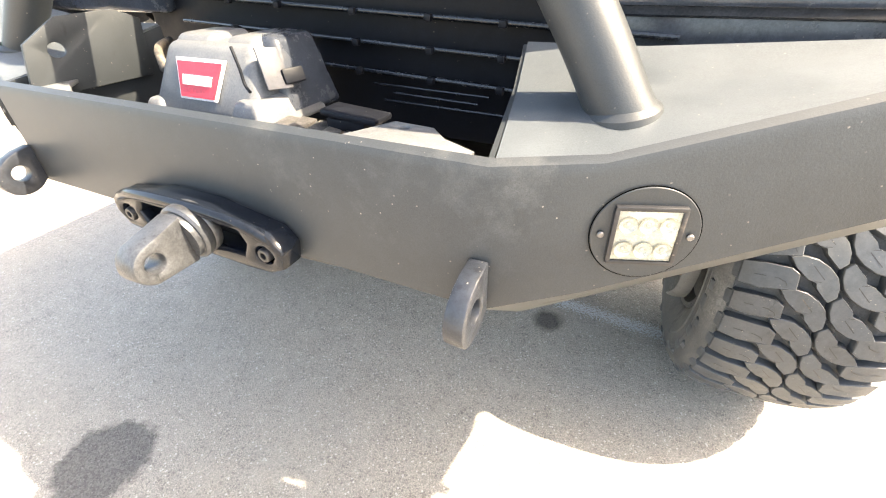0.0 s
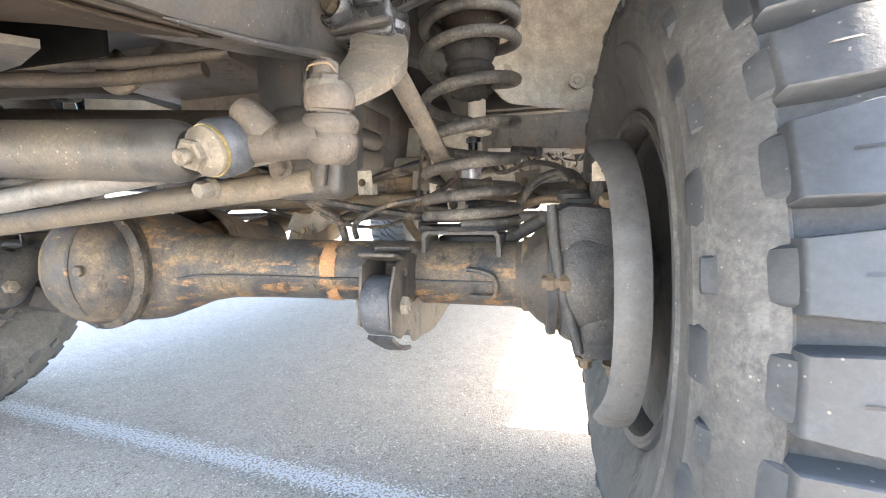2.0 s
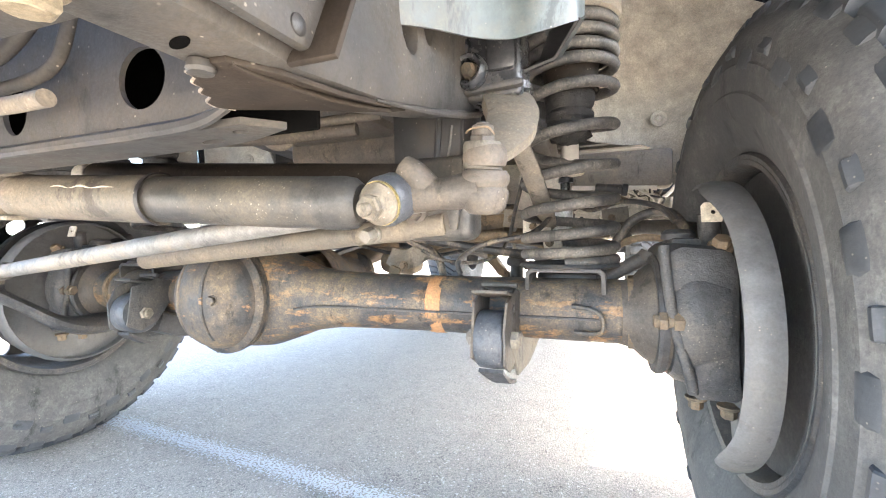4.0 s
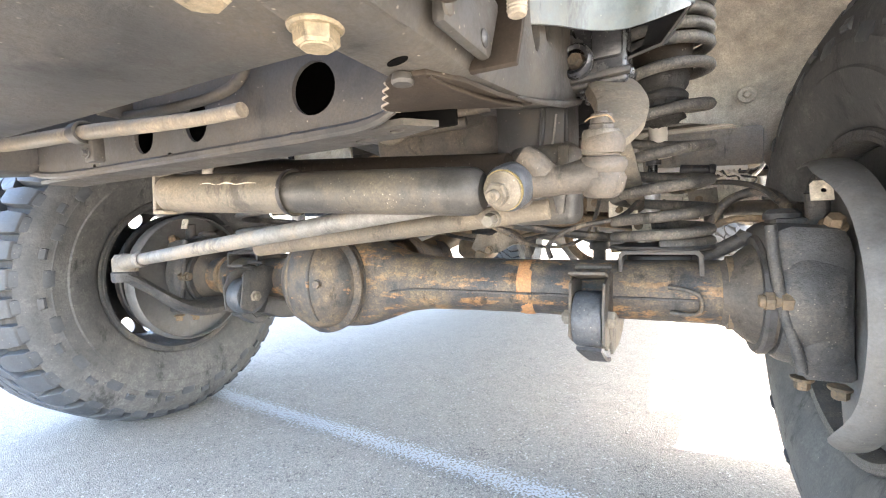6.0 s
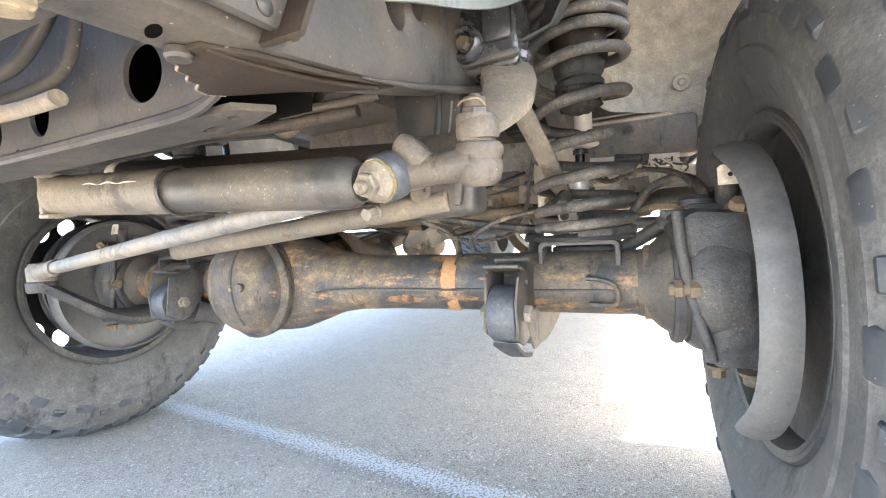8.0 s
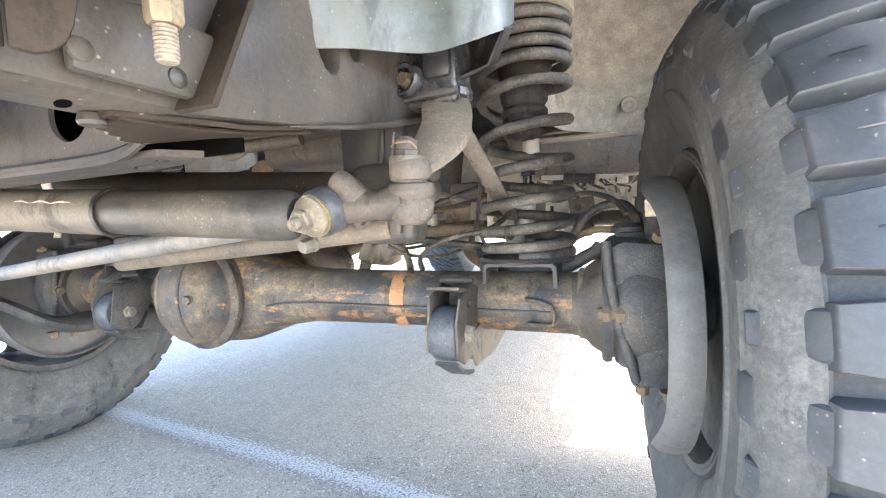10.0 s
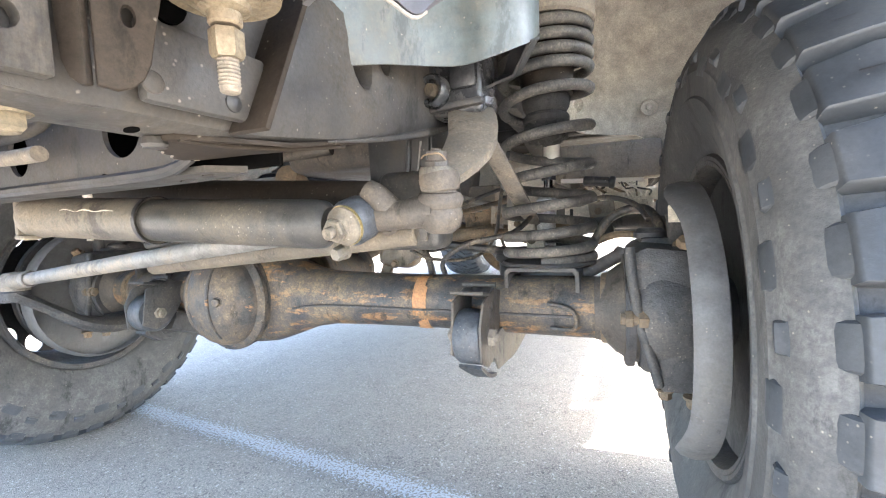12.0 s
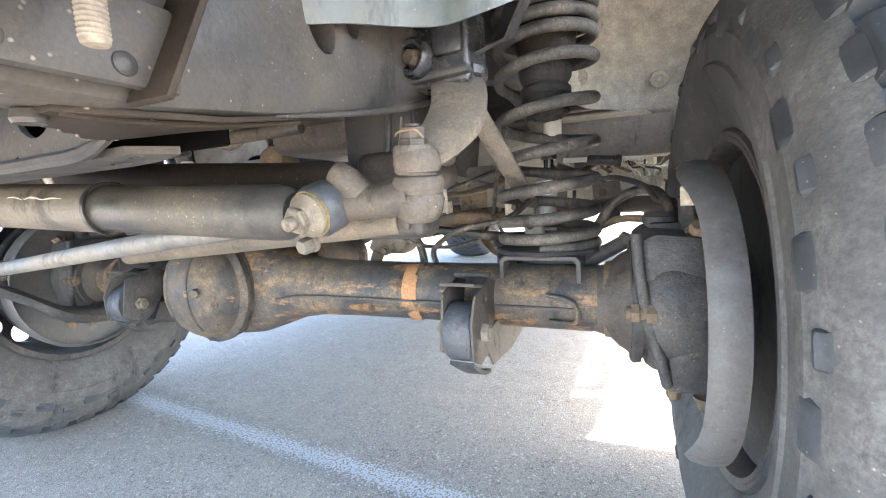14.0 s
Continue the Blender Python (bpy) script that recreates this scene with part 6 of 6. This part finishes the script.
bumper = tpart("bumper", bumper_shell(), M_BUMPER, "charcoal folded steel winch bumper")
for s in (1, -1):
    def side(p, s=s):
        return p if s > 0 else mirror(p)
    # top plate of the wing, rising to the back
    rows = [[side(p) for p in r] for r in (
        [(BX1 + 0.002, BY + 0.014, BT - 0.002), (0.02, BY + 0.045, 0.891), (0.24, BY + 0.124, 0.956), (0.46, BY + 0.204, 0.998)],
        [(BX1 - 0.026, 0.46, 0.910), (0.03, 0.455, 0.916), (0.25, 0.50, 0.956), (0.47, 0.58, 0.998)],
        [(BX1 - 0.048, 0.560, 0.938), (0.02, 0.530, 0.944), (0.25, 0.575, 0.955), (0.47, 0.66, 0.990)])]
    sub("wing_top", sheet(rows, 0.005), M_TOP, bumper, "dusty charcoal top plate, lightened for sun and sky sheen")
    sub("wing_cheek", sheet([[side(p) for p in r] for r in ([(BX1 + 0.001, BY + 0.012, BT - 0.003), (BX1 - 0.026, 0.46, 0.907), (BX1 - 0.048, 0.560, 0.935)], [(BX1 + 0.001, BY + 0.03, 0.712), (BX1 - 0.02, 0.46, 0.64), (BX1 - 0.02, 0.585, 0.64)])], 0.005), M_BUMPER, bumper)
    sub("wing_end", sheet([[side(p) for p in r] for r in ([(0.46, BY + 0.20, 0.872), (0.47, 0.63, 0.862)], [(0.46, BY + 0.204, 0.996), (0.47, 0.66, 0.998)])], 0.005), M_BUMPER, bumper)
    # recovery lug
    lx = -0.070 if s > 0 else 2 * CX + 0.070
    lug = [(0.304, 0.738), (0.290, 0.727), (0.280, 0.7235), (0.270, 0.7225), (0.260, 0.7245), (0.251, 0.7300), (0.245, 0.7385), (0.2425, 0.748), (0.2435, 0.758), (0.2475, 0.768), (0.255, 0.777), (0.266, 0.7845), (0.280, 0.790), (0.304, 0.794)]
    sub("recovery_lug", plate(lug, (lx - 0.010, 0, 0), Y, Z, 0.020, [oval(0.274, 0.757, 0.0125, 0.0125, 24)], 0.002), M_LUG, bumper, "welded steel recovery lug with worn edge")
    # round lamp plate
    lc = Vector(side((0.060, 0.3490, 0.829)))
    n_out = Vector((wing_u.y * s, -wing_u.x, 0)).normalized()
    u_l = Vector((wing_u.x, wing_u.y * s, 0)).normalized()
    sub("lamp_plate", lathe([(0.0440, 0.0), (0.0440, 0.0014), (0.0434, 0.0020), (0.0, 0.0020)], lc, n_out, 48), M_BUMPER, bumper, "round charcoal lamp plate")
    # Black ring on the surface, for the shade in the plate's gap.
    sub("plate_gap", lathe([(0.0441, 0.0), (0.0450, 0.0), (0.0450, 0.0004), (0.0441, 0.0004)], lc + n_out * 0.0006, n_out, 48, True), M_VOID, bumper)
    rot = math.degrees(math.atan2(u_l.y, u_l.x))
    sub("lamp_frame", joined(*[box(lc + n_out * 0.003 + u_l * a + Z * b, (w, 0.007, h), 0.0008, (0, 0, rot)) for a, b, w, h in ((0, 0.0260, 0.056, 0.004), (0, -0.0260, 0.056, 0.004), (0.0265, 0, 0.004, 0.050), (-0.0265, 0, 0.004, 0.050))]), M_BLACK, bumper, "black lamp frame")
    for a in (-0.0160, 0.0, 0.0160):
        for b in (-0.012, 0.012):
            c = lc + u_l * a + Z * b
            sub("led_reflector", lathe([(0.0076, 0.0075), (0.0070, 0.0066), (0.0045, 0.0050), (0.0026, 0.0048), (0.0016, 0.0060), (0, 0.0062)], c, n_out, 18), M_LENS, bumper, "yellowish lamp reflector")
    sub("led_panel", box(lc + n_out * 0.0040, (0.050, 0.002, 0.048), 0.0005, (0, 0, rot)), M_LENS, bumper, "pale yellow lamp panel")
    for a in (-0.036, 0.036):
        sub("plate_screw", lathe([(0, 0.0055), (0.002, 0.0055), (0.0030, 0.0045), (0.0030, 0.0034)], lc + u_l * a, n_out, 12), M_STEEL, bumper)
# hoop tube with welded feet
hoop = sub("hoop", sweep([(0.040, 0.420, 0.878), (0.016, 0.424, 0.908), (-0.020, 0.435, 0.965), (-0.075, 0.448, 1.045), (-0.115, 0.46, 1.11), (-0.165, 0.468, 1.15), (-0.22, 0.47, 1.165),
                          mirror((-0.22, 0.47, 1.165)), mirror((-0.165, 0.468, 1.15)), mirror((-0.115, 0.46, 1.11)), mirror((-0.045, 0.448, 1.045)), mirror((0.030, 0.435, 0.965)), mirror((0.076, 0.424, 0.908)), mirror((0.100, 0.420, 0.878))], 0.0290, 28, 6), M_BUMPER, bumper, "charcoal bull bar tube")
for s in (1, -1):
    p = (0.018, 0.422, 0.909)
    sub("weld_bead", lathe([(0.0265, -0.008), (0.0345, -0.006), (0.0330, 0.000), (0.0265, 0.005)], p if s > 0 else mirror((0.078, 0.422, 0.915)), (-0.16 * s, -0.1, 1), 32, True), M_BUMPER, bumper)
# inner tabs
sub("left_cheek_plate", plate([(0.325, 0.86), (0.52, 0.86), (0.53, 0.950), (0.49, 0.968), (0.40, 0.966), (0.345, 0.935)], (2 * CX + 0.11, 0, 0), Y, Z, 0.006, [oval(0.385, 0.922, 0.013, 0.011, 18)], 0.001), M_BUMPER, bumper)
for x0, x1 in ((-0.245, -0.075), (2 * CX + 0.075, 2 * CX + 0.20)):
    sub("tray_tab", plate([(x0, 0.335), (x1 - 0.02, 0.335), (x1 - 0.02, 0.350), (x1 - 0.06, 0.37), (x1 - 0.085, 0.395), (x0 + 0.035, 0.400), (x0 + 0.015, 0.36)], (0, 0, 0.872), X, Y, 0.006, [oval((x0 + x1) / 2 - 0.03, 0.385, 0.007, 0.005, 14)], 0.001), M_WINCH, bumper, "pale dusty tab")

# ---- grille and front of the body
gr = tpart("grille", box((CX, 0.70, 0.98), (1.10, 0.02, 0.46), 0.004), M_GRILLE, "black grille with horizontal slats")
for z in (0.861, 0.907, 0.953, 0.999):
    sub("grille_slat", box((CX + 0.05, 0.672, z), (0.92, 0.030, 0.0065), 0.002, (-12, 2.6, 0)), M_SLAT, gr)
    for x in (-0.72, -0.60, -0.44, -0.30, -0.18):
        sub("slat_clip", box((x, 0.655, z + 0.001 - 0.045 * (x - CX - 0.05)), (0.012, 0.010, 0.011), 0.002), M_GRILLE, gr)
for z, x0, x1 in ((0.842, -0.42, -0.20), (0.829, -0.38, -0.22), (0.815, -0.40, -0.17)):
    sub("grille_slat", rod((x0, 0.665, z), (x1, 0.662, z - 0.004), 0.0022, 0.0022, 8), M_SLAT, gr)
val = tpart("lower_valance", box((0.20, 0.68, 1.035), (0.60, 0.03, 0.16), 0.012), M_BODY, "glossy dark front panel")
sub("valance_skirt", box((0.20, 0.690, 0.915), (0.60, 0.02, 0.110), 0.004), M_BODY, val)
sub("valance_ridge", box((0.20, 0.664, 0.975), (0.60, 0.02, 0.012), 0.003), M_BODY, val)
tpart("lower_valance", box((2 * CX - 0.26, 0.68, 1.02), (0.52, 0.03, 0.16), 0.012), M_BODY, "glossy dark front panel")

# ---- winch (its own thing, bolted in the bumper)
winch = thing("winch", (CX + 0.024, 0.45, 0.877), label="grey electric winch with red badge in the bumper", category="winch")


def wpart(name, bm, mat, label="", parent=None):
    bmesh.ops.transform(bm, matrix=Matrix.Translation((-CX - 0.04, -0.45, -0.88)), verts=bm.verts)
    return part(name, bm, mat, parent or winch, label)


def tapered(c, low, high, h, bevel, lean=0.0):
    bm = bmesh.new()
    rows = []
    for (w, d), z in ((low, 0), (high, h)):
        rows.append([bm.verts.new(Vector(c) + Vector((sx * w / 2, sy * d / 2 + lean * (z > 0), z))) for sx, sy in ((-1, -1), (1, -1), (1, 1), (-1, 1))])
    for k in range(4):
        bm.faces.new((rows[0][k], rows[0][(k + 1) % 4], rows[1][(k + 1) % 4], rows[1][k]))
    bm.faces.new(rows[0][::-1])
    bm.faces.new(rows[1])
    bmesh.ops.bevel(bm, geom=bm.edges[:], offset=bevel, segments=3, profile=0.5, affect="EDGES")
    return bm


cbox = wpart("control_box", tapered((-0.548, 0.500, 0.835), (0.236, 0.164), (0.176, 0.096), 0.100, 0.016, 0.010), M_WINCH, "pale grey winch control box")
for name, c, low, high, h, lean in (("top_rib", (-0.590, 0.510, 0.920), (0.090, 0.094), (0.070, 0.070), 0.023, 0.006), ("top_rib", (-0.494, 0.510, 0.920), (0.066, 0.094), (0.050, 0.070), 0.022, 0.006),
                                    ("box_foot", (-0.452, 0.480, 0.828), (0.070, 0.150), (0.040, 0.120), 0.042, 0.0), ("box_foot", (-0.650, 0.480, 0.828), (0.050, 0.150), (0.030, 0.120), 0.030, 0.0)):
    wpart(name, tapered(c, low, high, h, 0.008, lean), M_WINCH, "", cbox)
wpart("motor_end", tapered((-0.482, 0.535, 0.830), (0.125, 0.130), (0.075, 0.085), 0.112, 0.012), M_BODY, "smoky glossy winch motor cover")
wpart("cover_seam", sweep([(-0.470, 0.440, 0.936), (-0.455, 0.432, 0.912), (-0.448, 0.428, 0.892), (-0.437, 0.424, 0.884)], 0.0022, 8), M_GRILLE)
wpart("side_lid", plate([(-0.020, -0.026), (0.020, -0.030), (0.014, 0.026), (-0.018, 0.030)], (-0.434, 0.470, 0.905), Vector((0.25, 1, 0)).normalized(), Vector((-0.33, 0.1, 1)).normalized(), 0.004, bevel=0.0015), M_SILL, "grey side lid of the winch box")
wpart("lid_slot", box((-0.421, 0.492, 0.893), (0.010, 0.034, 0.020), 0.002, (0, -18, -14)), M_GRILLE, "black slot in the lid")
bw = Vector((-0.551, 0.4395, 0.888))
bt = Vector((0, 0.44, 1)).normalized()
wpart("badge", plate([(-0.052, 0.029), (0.052, 0.029), (0.038, -0.029), (-0.038, -0.029)], bw, X, bt, 0.003), M_BADGE, "white bordered badge")
wpart("badge_field", plate([(-0.0465, 0.025), (0.0465, 0.025), (0.0345, -0.025), (-0.0345, -0.025)], bw + Vector((0, -0.0035, 0)), X, bt, 0.002), M_RED, "red badge field")
wpart("badge_bar", plate([(-0.031, 0.0070), (0.031, 0.0070), (0.029, -0.0070), (-0.029, -0.0070)], bw + Vector((0, -0.006, 0)), X, bt, 0.0015), M_BADGE, "white bar on the badge")
wpart("drum", rod((-0.26, 0.47, 0.79), (-0.62, 0.47, 0.79), 0.040), M_STEEL, "steel winch drum")
wpart("gear_housing", joined(rod((-0.26, 0.47, 0.775), (-0.14, 0.47, 0.775), 0.050, 0.048, 28), *[box((-0.385 + 0.028 * k, 0.415, 0.845 + 0.002 * (k % 2)), (0.022, 0.07, 0.010), 0.003, (0, 8, 10)) for k in range(5)]), M_STEEL, "pale grey gear housing")
wpart("clutch_lever", joined(box((-0.278, 0.440, 0.868), (0.085, 0.040, 0.009), 0.004, (0, 4, 0)), box((-0.285, 0.440, 0.856), (0.06, 0.032, 0.016), 0.004)), M_GRILLE, "black clutch lever")
for k in range(3):
    wpart("power_cable", sweep([(-0.62, 0.50, 0.86 + 0.012 * k), (-0.67, 0.48, 0.885 - 0.006 * k), (-0.72, 0.50, 0.885 + 0.012 * k), (-0.80, 0.58, 0.91)], 0.007, 10), M_HOSE, "black power cable")

# ---- fairlead
FZ = 0.757
fair = thing("hawse_fairlead", (-0.442, BY, FZ), label="glossy black hawse fairlead bolted on the bumper", category="fairlead")


def fpart(name, bm, mat, label="", parent=None):
    bmesh.ops.transform(bm, matrix=Matrix.Translation((0.442, -BY, -FZ)), verts=bm.verts)
    return part(name, bm, mat, parent or fair, label)


fo = [(-0.151, -0.010), (-0.132, -0.029), (-0.088, -0.034), (0.088, -0.036), (0.126, -0.034), (0.146, -0.024), (0.152, 0.002), (0.134, 0.020), (0.062, 0.031), (0.040, 0.036), (-0.048, 0.036), (-0.066, 0.031), (-0.130, 0.022), (-0.150, 0.010)]
fpart("fairlead_body", plate(fo, (-0.442, BY - 0.001, FZ), X, Z, 0.034, [[(-0.088, -0.017), (0.088, -0.017), (0.096, 0.0), (0.088, 0.015), (-0.088, 0.015), (-0.096, 0.0)], oval(-0.122, -0.006, 0.013, 0.011, 16), oval(0.122, -0.009, 0.013, 0.011, 16)], 0.005), M_CHROMEBLK, "glossy black aluminium fairlead")
fpart("top_lip", sweep([(-0.575, BY - 0.030, FZ + 0.014), (-0.53, BY - 0.037, FZ + 0.030), (-0.442, BY - 0.040, FZ + 0.036), (-0.35, BY - 0.037, FZ + 0.030), (-0.306, BY - 0.028, FZ + 0.008)], 0.007, 12), M_CHROMEBLK)
for x in (-0.122, 0.122):
    fpart("socket_bolt", lathe([(0, 0.010), (0.004, 0.010), (0.0045, 0.018), (0.008, 0.018), (0.009, 0.016), (0.009, 0)], (-0.442 + x, BY - 0.018, FZ - 0.009), (0, -1, 0), 20), M_BLACK)
    fpart("bolt_washer", lathe([(0, 0), (0.0125, 0), (0.0125, 0.003), (0, 0.003)], (-0.442 + x, BY - 0.012, FZ - 0.009), (0, -1, 0), 20), M_STEEL)

# ---- recovery link hanging in the fairlead
rlink = thing("recovery_link", (-0.482, 0.25, 0.74), label="brushed steel winch recovery link in the fairlead", category="recovery link")


def rpart(name, bm, mat, label=""):
    bmesh.ops.transform(bm, matrix=Matrix.Translation((0.482, -0.25, -0.74)), verts=bm.verts)
    return part(name, bm, mat, rlink, label)


LW = Vector((0.05, -1, -0.10)).normalized()
LO = Vector((-0.425, 0.276, 0.764))
rpart("stop_ring", lathe([(0, 0), (0.034, 0), (0.036, 0.003), (0.036, 0.010), (0.0345, 0.012), (0.036, 0.014), (0.036, 0.022), (0.033, 0.025), (0.030, 0.025), (0.030, 0.032), (0, 0.032)], LO, LW, 48), M_LINK, "scratched steel ring")
ton = []
for k in range(13):
    a = math.pi * k / 12
    ton.append((0.076 + 0.025 * math.sin(a), 0.025 * math.cos(a)))
ton = [(0.028, 0.032)] + ton + [(0.028, -0.032)]
lu = LW
lv = Vector((0.0, -0.10, 1)).normalized()
rpart("tongue", plate(ton, LO - lu.cross(lv).normalized() * 0.016, lu, lv, 0.032, [oval(0.076, 0, 0.0115, 0.0115, 24)], 0.004), M_LINK, "steel link tongue with a pin hole")
